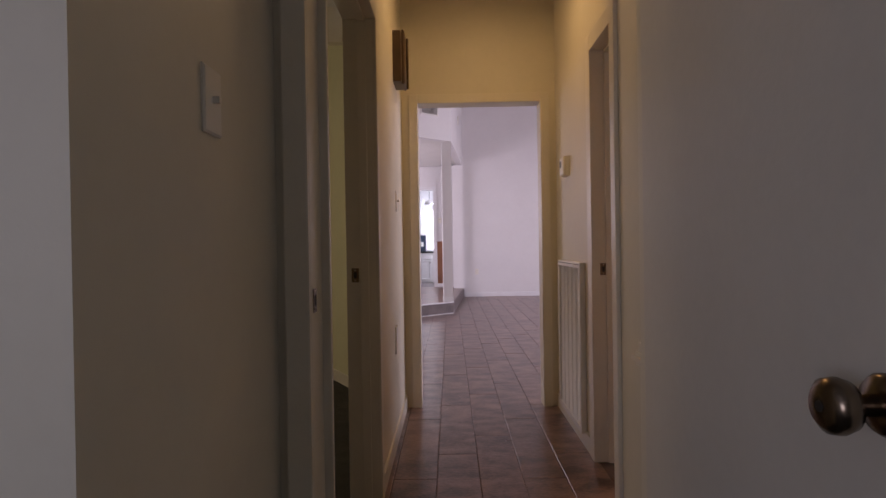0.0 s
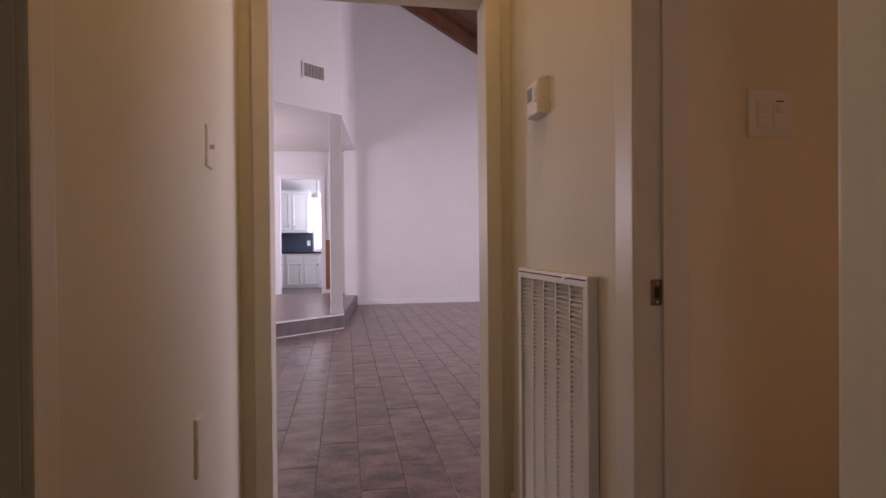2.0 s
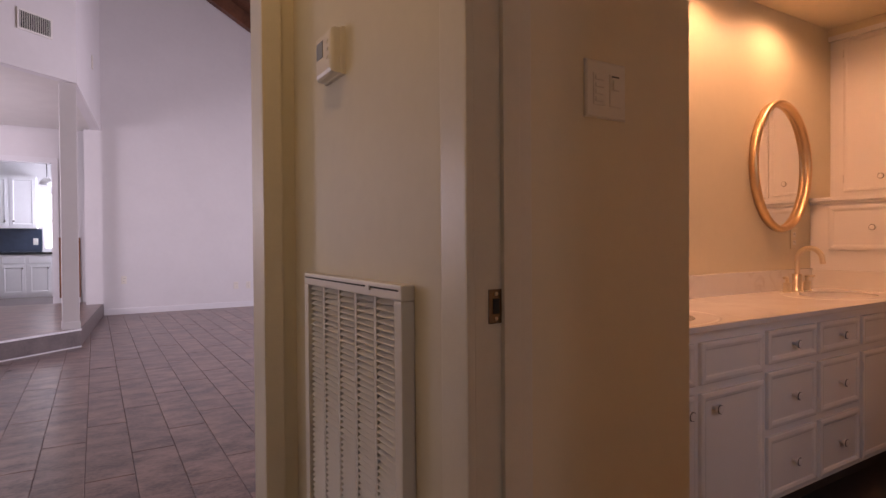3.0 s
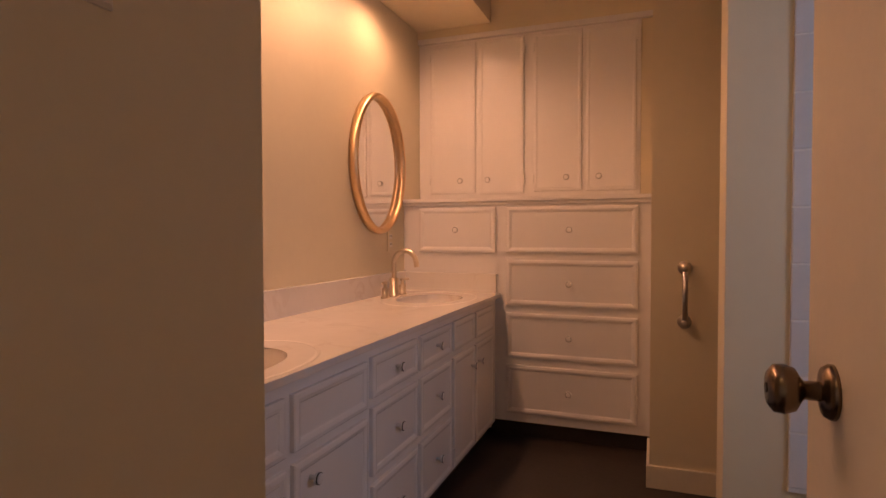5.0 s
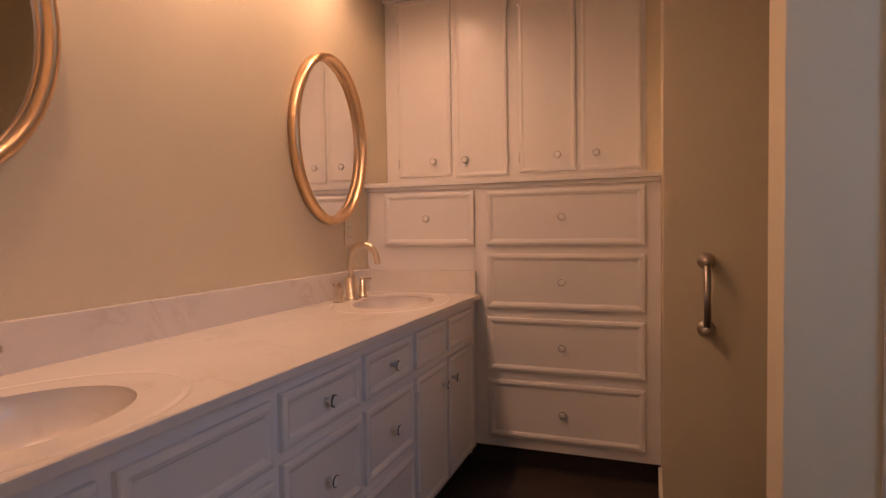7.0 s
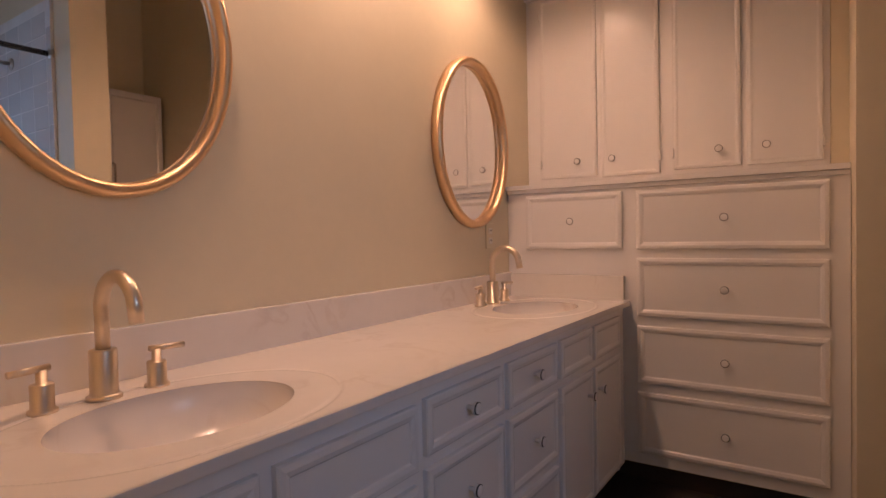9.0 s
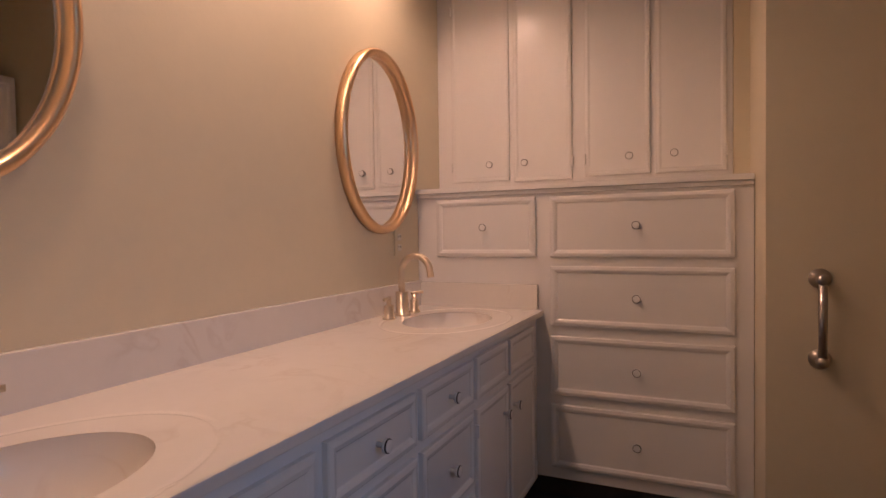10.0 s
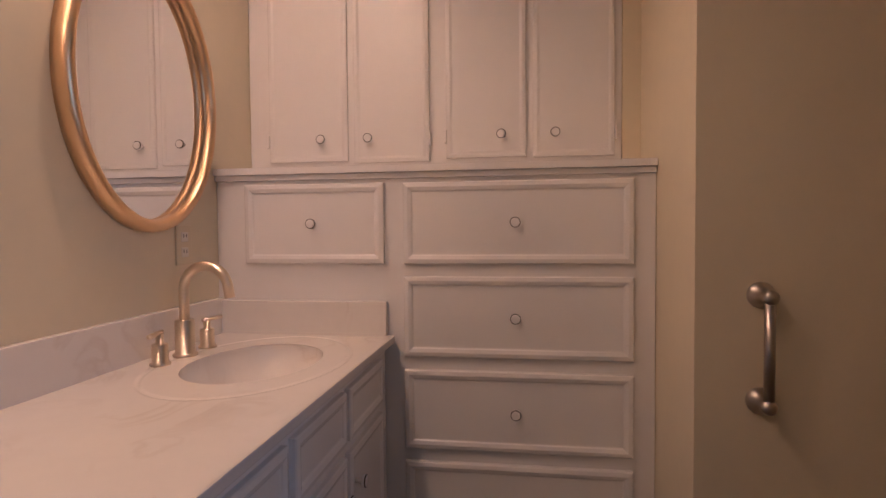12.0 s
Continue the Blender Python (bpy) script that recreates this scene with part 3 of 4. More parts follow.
# wainscot cap on the hall wall
WE = 1.69         # end of the wainscot
wc = structure("wainscot_panel", boxes((XN - 0.012, 1.29, 0, XN, WE - 0.012, 0.68)), TRIM, "white moulded wainscot panel with a cap rail", "wainscot")
part("cap_rail", boxes((XN - 0.022, 1.27, 0.672, XN, WE - 0.004, 0.690), (XN - 0.036, 1.27, 0.690, XN, WE + 0.004, 0.708), (XN - 0.024, 1.27, 0.708, XN, WE - 0.002, 0.722), (XN - 0.016, 1.27, 0.722, XN, WE - 0.006, 0.752), bevel=0.004), TRIM, wc)
part("panel_moulding", boxes((XN - 0.022, 1.34, 0.605, XN - 0.012, WE - 0.06, 0.625), (XN - 0.022, WE - 0.08, 0.12, XN - 0.012, WE - 0.06, 0.605), bevel=0.003), TRIM, wc)

# unseen globe fixture, added to house the hall lamp
hl = thing("hall_ceiling_light", pose(0.13, 2.75, H), "small lit glass globe, unseen, added as the hall's warm light source", "ceiling light")
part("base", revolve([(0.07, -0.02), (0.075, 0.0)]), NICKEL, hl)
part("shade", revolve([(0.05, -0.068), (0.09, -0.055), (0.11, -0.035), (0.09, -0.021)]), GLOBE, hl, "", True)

# ---- living room things seen through the opening ----
post = thing("corner_post", pose(P[0] - 0.085, P[1] + 0.085, PZ + 0.004, 0, 0, 4), "white square wooden post at the platform corner", "post")
part("shaft", boxes((-0.075, -0.075, 0, 0.075, 0.075, bulk - PZ - 0.004), bevel=0.006), WHITEWALL, post)
part("foot", boxes((-0.082, -0.082, 0, 0.082, 0.082, 0.08), bevel=0.004), LTRIM, post)
dirv = (Vector((*P, 0)) - Vector((*L0, 0))).normalized()
ang = math.degrees(math.atan2(dirv.y, dirv.x))
vc = Vector((*P, 3.195)) - dirv * 0.43
vt = thing("air_vent", pose(vc.x + dirv.y * 0.003, vc.y - dirv.x * 0.003, vc.z, 0, 0, ang), "white slatted air vent high on the bulkhead", "vent grille")
part("frame", boxes((-0.17, -0.012, -0.10, 0.17, 0, -0.08), (-0.17, -0.012, 0.08, 0.17, 0, 0.10), (-0.17, -0.012, -0.08, -0.15, 0, 0.08), (0.15, -0.012, -0.08, 0.17, 0, 0.08)), GRILLE, vt)
# sheet coloured as the unlit depth behind the slats
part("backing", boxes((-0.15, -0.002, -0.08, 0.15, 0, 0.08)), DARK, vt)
for i in range(14):
    part("slat", boxes((-0.142 + i * 0.0212, -0.011, -0.08, -0.137 + i * 0.0212, -0.002, 0.08)), GRILLE, vt)
bv = thing("wall_box", pose(0.0835, 10.4, 3.4, 0, 0, 85.2), "small white plate high on the bulkhead side", "wall plate")
part("plate", rect_loft(0.09, 0.16, [(0, 0), (0, 0.01), (0.004, 0.014)]), PLASTIC, bv)


def outlet(m, label, plate=PLASTIC):
    o = thing("wall_outlet", m, label, "outlet", "wall outlets")
    part("plate", rect_loft(0.072, 0.116, [(0, 0), (0, 0.004), (0.004, 0.006)]), plate, o)
    for dz in (-0.022, 0.022):
        s = part("socket", rect_loft(0.034, 0.028, [(0, 0.006), (0.002, 0.0075)]), PLASTIC, o, m=pose(0, 0, dz))
        for dx in (-0.0065, 0.0065):
            part("slot", rect_loft(0.0025, 0.009, [(0, 0.0075), (0, 0.0079)]), BLACKRIM, s, m=pose(dx, 0, 0.003))
    return o


outlet(pose(0.46, FAR - 0.001, 0.52), "white outlet plate low on the living room wall")
outlet(pose(2.09, FAR - 0.001, 0.365), "white outlet plate low on the living room wall")
outlet(pose(2.29, FAR - 0.001, 0.365), "white outlet plate low on the living room wall")

# kitchen
kb = thing("kitchen_base_cabinet", pose(-0.95, KB - 0.6, PZ + 0.001), "white kitchen base cabinet with drawers and doors", "cabinet")
part("body", boxes((-1.2, 0, 0.0, 0.75, 0.58, 0.72), bevel=0.003), ENAMEL, kb)
for i in range(4):
    x = -0.84 + i * 0.36
    d = part("door", rect_loft(0.33, 0.5, [(0, 0), (0, 0.015), (0.05, 0.018), (0.058, 0.01)]), ENAMEL, kb, m=pose(x, 0, 0.30))
    part("handle", revolve([(0.012, 0.018), (0.014, 0.035), (0.006, 0.04)], 12), BRONZE, d, m=pose(0.12, 0, 0.19, 90))
    part("drawer", rect_loft(0.33, 0.13, [(0, 0), (0, 0.015), (0.015, 0.018)]), ENAMEL, kb, m=pose(x, 0, 0.63))
tagged(link("countertop", boxes((-2.25, KB - 0.63, 0.902, -0.1, KB - 0.012, 0.94), bevel=0.004), GRANITE), "dark polished kitchen countertop", "countertop")
tagged(link("backsplash", boxes((-2.25, KB - 0.03, 0.941, -0.71, KB - 0.002, 1.345), bevel=0.002), NAVY), "dark blue kitchen backsplash", "backsplash")
ku = thing("kitchen_wall_cabinet", pose(-0.74, KB - 0.35, 1.345), "white upper kitchen cabinet with two doors", "cabinet")
part("body", boxes((-1.2, 0, 0, -0.02, 0.348, 0.90), bevel=0.003), ENAMEL, ku)
for i in range(3):
    d = part("door", rect_loft(0.36, 0.85, [(0, 0), (0, 0.015), (0.05, 0.018), (0.058, 0.01)]), ENAMEL, ku, m=pose(-0.97 + i * 0.38, 0, 0.45))
    part("handle", revolve([(0.012, 0.018), (0.014, 0.035), (0.006, 0.04)], 12), BRONZE, d, m=pose(0.13 if i == 1 else -0.13, 0, -0.33, 90))
outlet(pose(-0.80, KB - 0.031, 1.12), "pale outlet plate on the dark kitchen backsplash")
outlet(pose(-0.31, KY - 0.001, 1.62), "white outlet plate above the wainscot")
pl = thing("pendant_lamp", pose(-0.57, 13.2, bulk - 0.16), "small metal and glass pendant lamp in the kitchen", "pendant lamp")
part("cord", sweep([(0, 0, 0), (0, 0, -0.4)], 0.006, 8), BLACKRIM, pl)
part("shade", revolve([(0.11, -0.52), (0.09, -0.46), (0.03, -0.41), (0.02, -0.40)]), ENAMEL, pl, "", True)

# ---- bathroom: vanity ----
CT = 0.785        # counter top
VX0, VX1 = CX + 0.002, CAB - 0.002
VF = 2.975        # face frame of the vanity
SINKS = [(1.77, 3.185), (3.275, 3.21)]
vb = thing("vanity_cabinet", pose(0, 0, 0), "white enamelled bathroom vanity cabinet with drawers and doors", "vanity")
part("body", boxes((VX0, VF, 0.085, VX1, VF + 0.02, 0.764), (VX0, VF + 0.02, 0.085, VX0 + 0.018, VW - 0.01, 0.764), (VX1 - 0.018, VF + 0.02, 0.05, VX1, VW - 0.01, 0.764), bevel=0.0015), ENAMEL, vb)

part("toe_kick", boxes((VX0, VF + 0.06, 0.0, VX1, VF + 0.075, 0.0845)), KICK, vb, "toe kick coloured dark as the shaded recess")


def cab_knob(parent, x, z, out):
    k = part("knob", revolve([(0.006, out), (0.0055, out + 0.012), (0.0095, out + 0.017), (0.0155, out + 0.020), (0.0155, out + 0.026), (0.0135, out + 0.028)], 20), ENAMEL, parent, "small round white knob with a dark ring", True, pose(x, 0, z, 90))
    part("ring", revolve([(0.0156, out + 0.0261), (0.0156, out + 0.0283), (0.0138, out + 0.0288)], 20), BLACKRIM, k)
    part("cap", revolve([(0.0136, out + 0.0285), (0.0130, out + 0.0305), (0.006, out + 0.0318)], 20), ENAMEL, k)


def front(parent, kind, m, w, h, knob=None, style="frame"):
    prof = [(0, 0), (0, 0.012), (0.003, 0.015), (0.014, 0.017), (0.024, 0.014), (0.028, 0.0105), (0.032, 0.010)] if style == "frame" else [(0, 0), (0, 0.010), (0.003, 0.0125), (0.013, 0.014), (0.021, 0.0115), (0.025, 0.0115)]
    d = part(kind, rect_loft(w, h, prof), ENAMEL, parent, m=m)
    if knob:
        cab_knob(d, knob[0], knob[1], 0.010 if style == "frame" else 0.0115)
    return d


def vfront(kind, x0, x1, z0, z1, knob=None):
    return front(vb, kind, pose((x0 + x1) / 2, VF, (z0 + z1) / 2), x1 - x0, z1 - z0, knob)


vfront("false_front", 1.40, 1.755, 0.585, 0.725)
vfront("false_front", 1.787, 2.155, 0.585, 0.725)
vfront("door", 1.40, 1.755, 0.105, 0.555, (0.13, 0.17))
vfront("door", 1.787, 2.155, 0.105, 0.555, (-0.115, 0.17))
for x0, x1 in ((2.187, 2.535), (2.565, 2.90)):
    for z0, z1 in ((0.605, 0.73), (0.365, 0.575), (0.105, 0.335)):
        vfront("drawer", x0, x1, z0, z1, (0, 0))
for x0, x1, kx in ((2.93, 3.225, 0.105), (3.25, 3.56, -0.11)):
    vfront("false_front", x0, x1, 0.605, 0.73)
    d = vfront("door", x0, x1, 0.105, 0.575, (kx, 0.15))
    for dz in (-0.17, 0.17):
        part("hinge", boxes((-math.copysign(1, kx) * (x1 - x0) / 2 - 0.004, -0.02, dz - 0.02, -math.copysign(1, kx) * (x1 - x0) / 2 + 0.004, -0.004, dz + 0.02), bevel=0.002), ENAMEL, d)

# counter with two sunken oval bowls, one moulded sheet
CY0, CY1 = 2.947, VW - 0.002
SA, SB = 0.210, 0.156


def bowl_r(x, y):
    return min((math.hypot((x - sx) / SA, (y - sy) / SB), sx, sy) for sx, sy in SINKS)


def deck_z(x, y):
    """Flat deck with a shallow moulded groove around each bowl."""
    for sx, sy in SINKS:
        ro = math.hypot((x - sx) / (SA + 0.10), (y - sy) / (SB + 0.062))
        if 1.0 < ro < 1.035:
            return CT - 0.003 * math.sin(math.pi * (ro - 1.0) / 0.035)
    return CT


bm = bmesh.new()
NXC, NYC = 440, 112
flat = [[(VX0 + (VX1 - VX0) * i / NXC, CY0 + (CY1 - CY0) * j / NYC) for j in range(NYC + 1)] for i in range(NXC + 1)]
inside = [[bowl_r(*p)[0] < 1.0 for p in col] for col in flat]
grid = {}
for i in range(NXC + 1):
    for j in range(NYC + 1):
        x, y = flat[i][j]
        if inside[i][j]:
            near = any(not inside[i + a][j + b] for a in (-1, 0, 1) for b in (-1, 0, 1))
            if not near:
                continue
            q, sx, sy = bowl_r(x, y)
            x, y = sx + (x - sx) / q, sy + (y - sy) / q
        grid[i, j] = bm.verts.new((x, y, deck_z(x, y)))
for i in range(NXC):
    for j in range(NYC):
        c = ((i, j), (i + 1, j), (i + 1, j + 1), (i, j + 1))
        if all(k in grid for k in c) and not all(inside[a][b] for a, b in c):
            bm.faces.new([grid[k] for k in c])
NB, NR = 96, 22
for sx, sy in SINKS:
    rings = []
    for k in range(NR):
        f = k / NR * math.pi / 2
        rr, dz = 1.006 * math.cos(f), -0.0006 - 0.125 * math.sin(f) ** 0.95
        rings.append([bm.verts.new((sx + SA * rr * math.cos(2 * math.pi * n / NB), sy + SB * rr * math.sin(2 * math.pi * n / NB), CT + dz)) for n in range(NB)])
    for r0, r1 in zip(rings, rings[1:]):
        for n in range(NB):
            bm.faces.new((r0[n], r0[(n + 1) % NB], r1[(n + 1) % NB], r1[n]))
    bm.faces.new(rings[-1])
top = tagged(link("countertop", bm, MARBLE, smooth=True), "cream cultured marble vanity top with two moulded oval basins", "countertop")
part("front_edge", boxes((VX0, CY0 - 0.003, CT - 0.022, VX1, CY0 + 0.03, CT - 0.0008), bevel=0.0025), MARBLE, top)
part("backsplash", boxes((VX0, VW - 0.022, CT - 0.002, VX1, VW - 0.001, CT + 0.112), bevel=0.004), MARBLE, top)
part("end_splash", boxes((VX1 - 0.022, 2.965, CT - 0.002, VX1 - 0.001, VW - 0.0225, CT + 0.105), bevel=0.004), MARBLE, top)
for sx, sy in SINKS:
    dr = part("drain", revolve([(0.022, 0), (0.022, 0.003), (0.018, 0.005), (0.010, 0.0035)]), CHAMP, top, "champagne bronze drain", True, pose(sx, sy, CT - 0.126))


def faucet(x, y):
    f = thing("faucet", pose(x, y, CT), "champagne bronze gooseneck faucet with two lever handles", "faucet", "faucets")
    part("base", revolve([(0.031, -0.001), (0.031, 0.006), (0.027, 0.009), (0.0245, 0.010), (0.0245, 0.092), (0.023, 0.094)]), CHAMP, f, "", True)
    pts = [(0, 0, 0.09), (0, 0, 0.15), (0, 0, 0.172)]
    for i in range(1, 19):
        a = radians(180 - i * 9)
        pts.append((0, -0.062 - 0.062 * math.cos(a), 0.172 + 0.062 * math.sin(a)))
    pts.append((0, -0.128, 0.152))
    part("spout", sweep(pts, 0.0132, 18), CHAMP, f, "", True)
    for dx, ang in ((-0.103, 12), (0.103, -12)):
        h = part("handle", revolve([(0.024, -0.001), (0.024, 0.006), (0.019, 0.009), (0.019, 0.05), (0.017, 0.052), (0.009, 0.053), (0.009, 0.076)]), CHAMP, f, "", True, pose(dx, 0.0, 0, 0, 0, ang))
        s = -1 if dx < 0 else 1
        part("lever", sweep([(-s * 0.014, 0, 0.078), (s * 0.055, 0, 0.078)], 0.0062, 12), CHAMP, h, "", True)
    return f


faucet(1.735, 3.39)
faucet(3.315, 3.425)


def oval_mirror(x, z):
    m = thing("oval_mirror", pose(x, VW, z), "oval wall mirror in a rounded brushed gold frame", "mirror", "vanity mirrors")
    A, B, n = 0.286, 0.358, 96
    bm = bmesh.new()
    prof = [(0.0, 0.002), (0.003, 0.02), (0.0, 0.034), (-0.008, 0.044), (-0.018, 0.046), (-0.026, 0.040), (-0.030, 0.028), (-0.031, 0.010)]
    rings = []
    for off, d in prof:
        rings.append([bm.verts.new(((A + off) * math.cos(2 * math.pi * i / n), -d, (B + off) * math.sin(2 * math.pi * i / n))) for i in range(n)])
    for r0, r1 in zip(rings, rings[1:] + rings[:1]):
        for i in range(n):
            bm.faces.new((r0[i], r0[(i + 1) % n], r1[(i + 1) % n], r1[i]))
    part("frame", bm, GOLDM, m, "brushed gold frame", True)
    bm = bmesh.new()
    vs = [bm.verts.new(((A - 0.030) * math.cos(2 * math.pi * i / n), -0.012, (B - 0.030) * math.sin(2 * math.pi * i / n))) for i in range(n)]
    bm.faces.new(vs)
    r = bmesh.ops.extrude_face_region(bm, geom=bm.faces[:])
    for v in r["geom"]:
        if isinstance(v, bmesh.types.BMVert):
            v.co.y = -0.004
    part("glass", bm, MIRROR, m, "clear mirror glass")
    return m


oval_mirror(1.825, 1.535)
oval_mirror(3.302, 1.467)
outlet(pose(3.46, VW - 0.001, 1.07), "cream painted outlet plate under the mirror", PAINT)

# ---- bathroom: built-in ----
bi = thing("built_in_dresser", pose(CAB, 0, 0, 0, 0, 90), "white enamelled built-in drawers beside the vanity", "built-in cabinet")
# inside this thing x runs along world y, and its front looks along world -x after the turn below
bi.matrix_basis = pose(CAB, 0, 0, 0, 0, -90)


def at_y(y, z):
    return pose(-y, 0, z)


part("body", boxes((-VW + 0.002, 0, 0.095, -RS - 0.002, 0.02, 1.262), bevel=0.0015), ENAMEL, bi)
part("toe_kick", boxes((-VW + 0.002, 0.06, 0.0, -RS - 0.002, 0.08, 0.094)), KICK, bi, "toe kick coloured dark as the shaded recess")
part("ledge", boxes((-VW + 0.002, -0.024, 1.28, -RS - 0.002, UP - CAB + 0.03, 1.302), (-VW + 0.002, -0.012, 1.262, -RS - 0.002, 0.02, 1.28), bevel=0.004), ENAMEL, bi)


def bfront(kind, ya, yb, z0, z1, knob=(0, 0)):
    front(bi, kind, at_y((ya + yb) / 2, (z0 + z1) / 2), yb - ya, z1 - z0, knob)


bfront("drawer", 2.972, 3.418, 1.005, 1.25)
for z0, z1 in ((1.004, 1.248), (0.724, 0.967), (0.443, 0.683), (0.145, 0.403)):
    bfront("drawer", 2.243, 2.912, z0, z1)

uc = thing("upper_cabinet", pose(UP, 0, 0, 0, 0, -90), "white enamelled built-in linen cabinet with four doors", "built-in cabinet")
part("body", boxes((-VW + 0.002, 0, 1.302, -2.24, 0.02, 2.275), bevel=0.0015), ENAMEL, uc)
part("crown", boxes((-VW + 0.002, -0.03, 2.245, -RS - 0.002, 0.0, 2.275), bevel=0.006), ENAMEL, uc)
for ya, yb, kx, b in ((3.157, 3.442, 0.054, 1.346), (2.870, 3.133, -0.077, 1.338), (2.546, 2.812, 0.052, 1.346), (2.262, 2.523, -0.06, 1.343)):
    d = front(uc, "door", at_y((ya + yb) / 2, (b + 2.23) / 2), yb - ya, 2.23 - b, (kx - 0.0, 1.419 - (b + 2.23) / 2), "slab")
    for dz in (-0.37, 0.37):
        hx = -math.copysign((yb - ya) / 2 + 0.002, kx)
        part("hinge", boxes((hx - 0.004, -0.022, dz - 0.022, hx + 0.004, -0.002, dz + 0.022), bevel=0.0025), ENAMEL, d)

gb = thing("grab_bar", pose(3.27, 2.045, 0.846, 0, 0, -90), "brushed nickel vertical grab bar on the cream wall", "grab bar")
part("bar", sweep([(0, -0.05, -0.115), (0, -0.05, 0.115)], 0.0112, 16), NICKEL, gb, "", True)
for dz in (-0.115, 0.115):
    part("mount", revolve([(0.029, 0), (0.029, 0.006), (0.024, 0.012), (0.017, 0.02), (0.0145, 0.036), (0.0165, 0.05), (0.015, 0.06), (0.008, 0.065)]), NICKEL, gb, "", True, pose(0, 0, dz, 90))

wp = thing("timer_switch", pose(1.012, CY, 1.383), "wide ivory switch plate with rows of buttons", "light switch", "switches")
part("plate", rect_loft(0.12, 0.12, [(0, 0), (0, 0.004), (0.004, 0.007)]), PLASTIC, wp)
part("insert", rect_loft(0.034, 0.068, [(0, 0.007), (0.001, 0.0085)]), PLASTIC, wp, m=pose(-0.023, 0, 0))
for i in range(4):
    part("button", rect_loft(0.024, 0.010, [(0, 0.0085), (0.001, 0.0105)]), PLASTIC, wp, m=pose(-0.023, 0, -0.022 + i * 0.015))
part("rocker", rect_loft(0.034, 0.068, [(0, 0.007), (0.001, 0.009)]), PLASTIC, wp, m=pose(0.025, 0, 0))
part("slider", rect_loft(0.018, 0.022, [(0, 0.009), (0.001, 0.0125)]), PLASTIC, wp, m=pose(0.025, 0, 0.012))
part("slot_mark", rect_loft(0.022, 0.003, [(0, 0.009), (0, 0.0096)]), BLACKRIM, wp, m=pose(0.025, 0, 0.03))

for x, y in DOWNLIGHTS:
    dl = thing("recessed_downlight", pose(x, y, SOFFIT_Z), "lit round recessed downlight in the soffit", "downlight", "downlights")
    bm = bmesh.new()
    n = 32
    rr = [[bm.verts.new((r * math.cos(2 * math.pi * i / n), r * math.sin(2 * math.pi * i / n), z)) for i in range(n)] for r, z in ((0.075, -0.001), (0.073, -0.006), (0.058, -0.007), (0.055, -0.001))]
    for r0, r1 in zip(rr, rr[1:]):
        for i in range(n):
            bm.faces.new((r0[i], r0[(i + 1) % n], r1[(i + 1) % n], r1[i]))
    part("trim_ring", bm, ENAMEL, dl, "", True)
    part("lens", revolve([(0.055, -0.003), (0.055, -0.0015)], 28), BULB, dl, "bright warm lens")

# tub, its fittings, and the cabinet over the toilet niche
tub = thing("bathtub", pose(0.80, 1.0, 0), "white bathtub in the tiled alcove", "bathtub")
part("apron", boxes((0.0, 0.755, 0.0, 1.595, 0.775, 0.38), bevel=0.004), TILE, tub)
part("rim", boxes((0.0, 0.70, 0.38, 1.595, 0.78, 0.41), (0.0, 0.0, 0.38, 1.595, 0.06, 0.41), (0.0, 0.06, 0.38, 0.07, 0.70, 0.41), (1.525, 0.06, 0.38, 1.595, 0.70, 0.41), bevel=0.006), TILE, tub)
part("basin", boxes((0.05, 0.05, 0.05, 1.55, 0.72, 0.06), (0.05, 0.05, 0.06, 0.07, 0.72, 0.385), (1.53, 0.05, 0.06, 1.55, 0.72, 0.385)), TILE, tub)
sh = thing("wall_shower", pose(2.388, 1.38, 1.98), "chrome shower arm and head on the tiled wall", "shower head")
part("arm", sweep([(0, 0, 0), (-0.06, 0, 0.0), (-0.12, 0, -0.03), (-0.16, 0, -0.07)], 0.010), NICKEL, sh, "", True)
part("flange", revolve([(0.03, 0), (0.028, 0.008), (0.012, 0.012)]), NICKEL, sh, "", True, pose(0, 0, 0, 0, -90, 0))
part("spray_head", revolve([(0.014, 0), (0.02, 0.02), (0.04, 0.05), (0.04, 0.058)]), NICKEL, sh, "", True, pose(-0.15, 0, -0.06, 0, -145, 0))
cr = thing("shower_rod", pose(0, 1.80, 1.95), "dark metal shower curtain rod across the tub", "curtain rod")
part("rod", sweep([(0.752, 0, 0), (2.39, 0, 0)], 0.0125, 14), BRONZE, cr, "", True)
part("flange", revolve([(0.032, 0), (0.030, 0.010), (0.016, 0.016)]), NICKEL, cr, "", True, pose(2.398, 0, 0, 0, -90, 0))
hk = thing("tile_hook", pose(2.387, 1.695, 1.07, 0, -90, 0), "small chrome screw fitting on the tile", "hook")
part("knob", revolve([(0.009, 0), (0.009, 0.004), (0.005, 0.008), (0.004, 0.014)], 16), NICKEL, hk, "", True)
tc = thing("toilet_cabinet", pose(2.90, 0.981, 1.38, 0, 0, 180), "white wall cabinet with two doors and long handles", "cabinet")
part("body", boxes((-0.36, -0.22, 0, 0.36, 0, 0.62), bevel=0.003), ENAMEL, tc)
for s in (-1, 1):
    d = part("door", rect_loft(0.345, 0.60, [(0, 0.0), (0, 0.016), (0.03, 0.019), (0.04, 0.012)]), ENAMEL, tc, m=pose(s * 0.178, -0.2205, 0.31))
    part("handle", sweep([(-s * 0.14, -0.02, -0.26), (-s * 0.14, -0.042, -0.25), (-s * 0.14, -0.045, -0.2), (-s * 0.14, -0.042, -0.15), (-s * 0.14, -0.02, -0.14)], 0.006, 10), NICKEL, d, "", True)

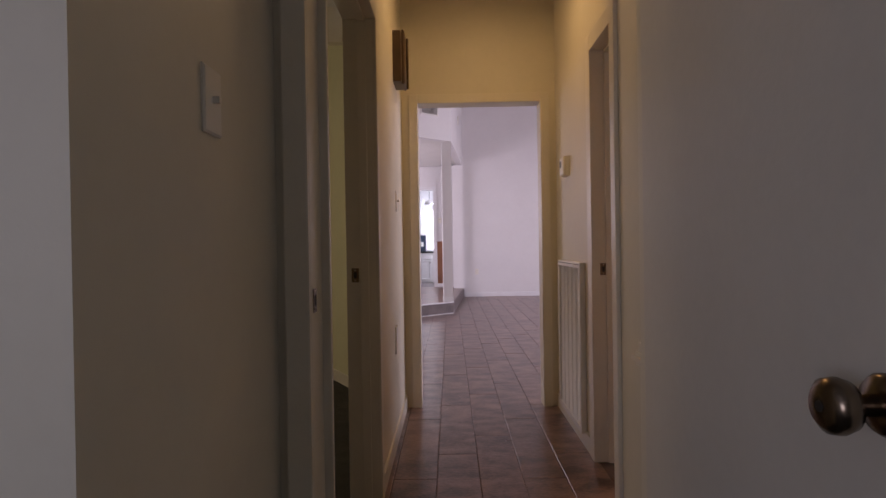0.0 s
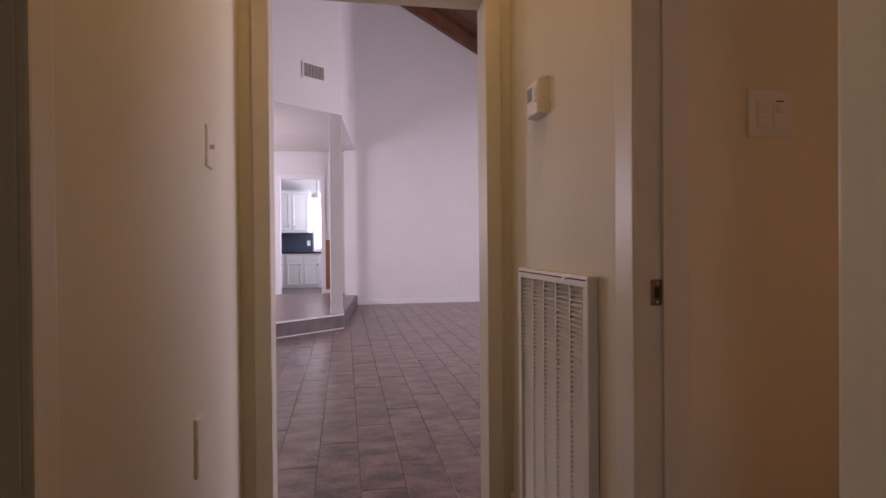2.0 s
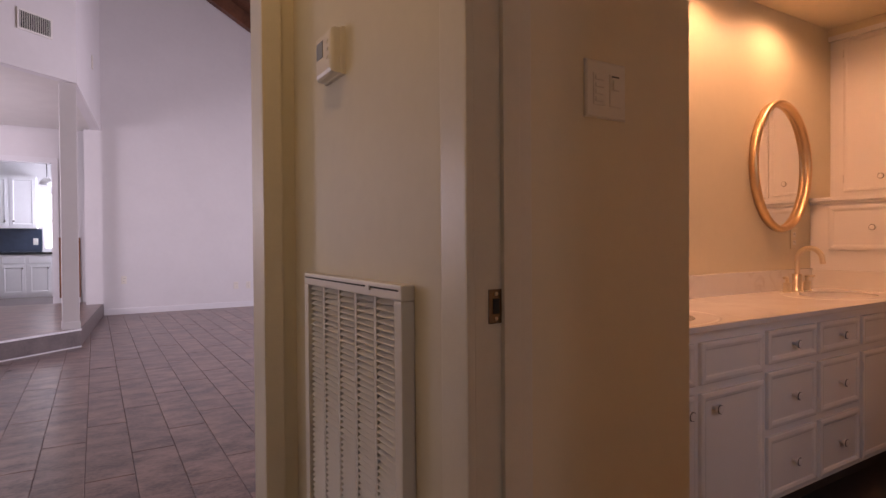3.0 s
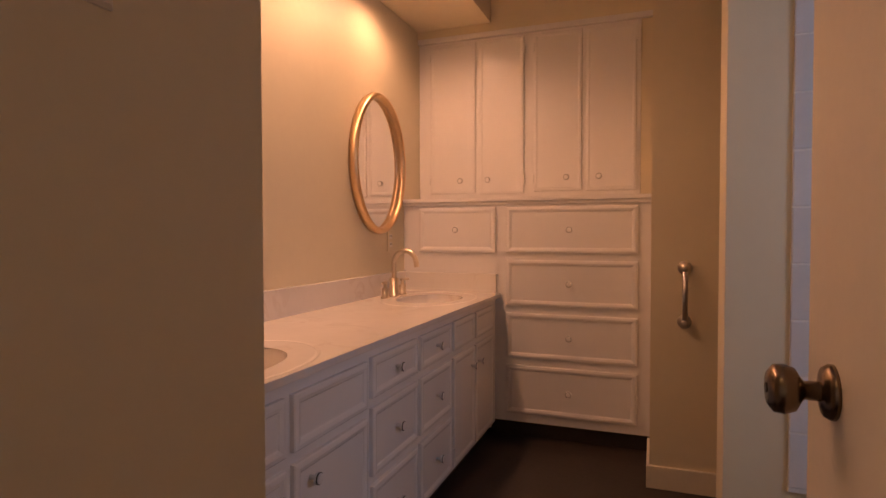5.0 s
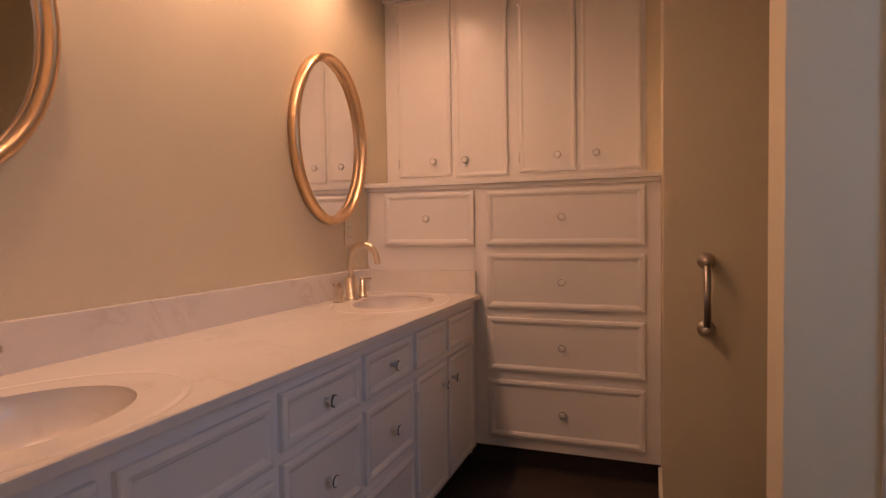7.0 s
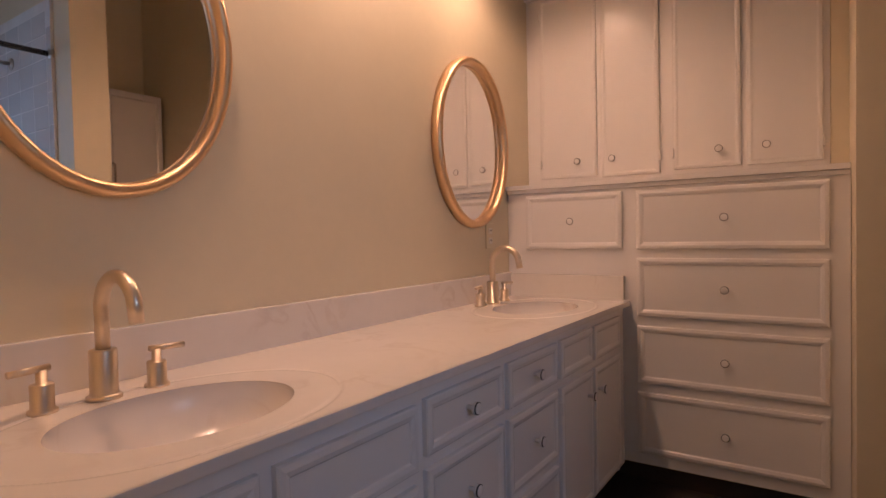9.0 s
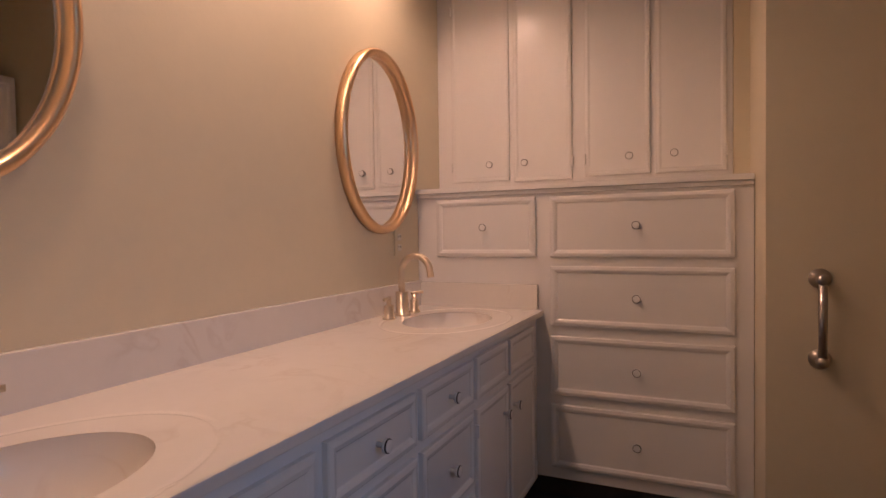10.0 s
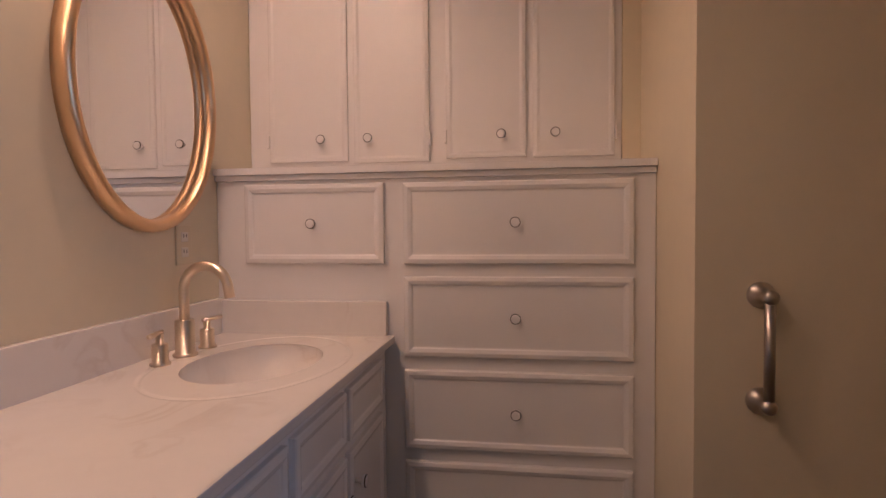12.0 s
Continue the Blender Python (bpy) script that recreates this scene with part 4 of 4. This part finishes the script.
# ---- pieces ----
# wall tiles of the tub end: a bullnose column, then square field tiles
TX = 2.40
tw = structure("wall_tile_bed", boxes((TX - 0.0125, 0.99, 0.415, TX - 0.0005, 1.825, 2.2)), TILEGROUT, "white grout bed of the tub tiles", "wall")


def tile_mesh(w, h, name):
    bm = rect_loft(w - 0.003, h - 0.003, [(0, 0.0), (0, 0.0055), (0.0015, 0.0075), (0.004, 0.0082)], False)
    me = bpy.data.meshes.new(name)
    bmesh.ops.recalc_face_normals(bm, faces=bm.faces)
    bm.to_mesh(me); bm.free()
    me.materials.append(TILE)
    return me


BT, FT, FW = 0.150, 0.108, 0.152
bull, field = tile_mesh(0.050, BT, "bullnose_tile"), tile_mesh(FW, FT, "tile")
for i in range(11):
    o = new("bullnose_tile", bull); o.parent = tw
    o.matrix_basis = pose(TX - 0.006, 1.802, 0.425 + (i + 0.5) * BT, 0, 0, -90)
for c in range(5):
    for i in range(16):
        o = new("tile", field); o.parent = tw
        o.matrix_basis = pose(TX - 0.006 + random.uniform(-0.0004, 0.0004), 1.776 - (c + 0.5) * FW, 0.425 + (i + 0.5) * FT, random.uniform(-0.15, 0.15), 0, -90)
# back wall of the tub, seen only in the mirror
bm = bmesh.new()
for c in range(12):
    for i in range(13):
        x, z = 0.82 + c * 0.13, 0.43 + i * 0.13
        if 0.82 < x < 1.85 and 1.02 < z < 2.05:
            continue
        add_box(bm, x, 0.982, z, x + 0.127, 0.990, z + 0.127)
tagged(link("wall_tiles_back", bm, TILE), "white glazed tiles behind the tub", "wall tiles", kind="stuff")

# plank floor of hall and living room
fl = bpy.data.objects["floor"]
PW, PL = 0.20, 0.90
meshes = {}


def plank(x0, x1, y0, y1):
    key = (round(x1 - x0, 2), round(y1 - y0, 2))
    if key not in meshes:
        w, h = key
        bm = bmesh.new()
        r = [[bm.verts.new((sx * (w / 2 - 0.0016 - i), sy * (h / 2 - 0.0016 - i), z)) for sx, sy in ((-1, -1), (1, -1), (1, 1), (-1, 1))] for i, z in ((0, -0.011), (0, -0.002), (0.002, 0.0))]
        for a, b in zip(r, r[1:]):
            for k in range(4):
                bm.faces.new((a[k], a[(k + 1) % 4], b[(k + 1) % 4], b[k]))
        bm.faces.new(r[-1])
        me = bpy.data.meshes.new("plank")
        bmesh.ops.recalc_face_normals(bm, faces=bm.faces)
        bm.to_mesh(me); bm.free()
        me.materials.append(PLANK)
        meshes[key] = me
    o = new("plank", meshes[key])
    o.parent = fl
    o.matrix_basis = pose((x0 + x1) / 2, (y0 + y1) / 2, random.uniform(-0.0006, 0.0004))


for c in range(-6, 21):
    x0 = 0.035 + c * PW
    y = 1.2 + (0.31 * (c % 3)) - PL
    while y < FAR:
        y0, y1, xa, xb = y, min(y + PL, FAR), x0, x0 + PW
        y += PL
        if y0 < 3.4:
            if xb < XL or xa > XR:
                if y1 < YE + 0.2:
                    continue
            else:
                xa, xb = max(xa, XL - 0.06), min(xb, XR + 0.06)
            y0 = max(y0, 1.19)
            if y1 - y0 < 0.05:
                continue
            if xb < XL or xa > XR:
                y0 = YE + 0.12
        if y0 > 7.3 and xb < -1.4:
            continue
        if y1 - y0 > 0.05 and xb - xa > 0.03:
            plank(xa, xb, y0, y1)
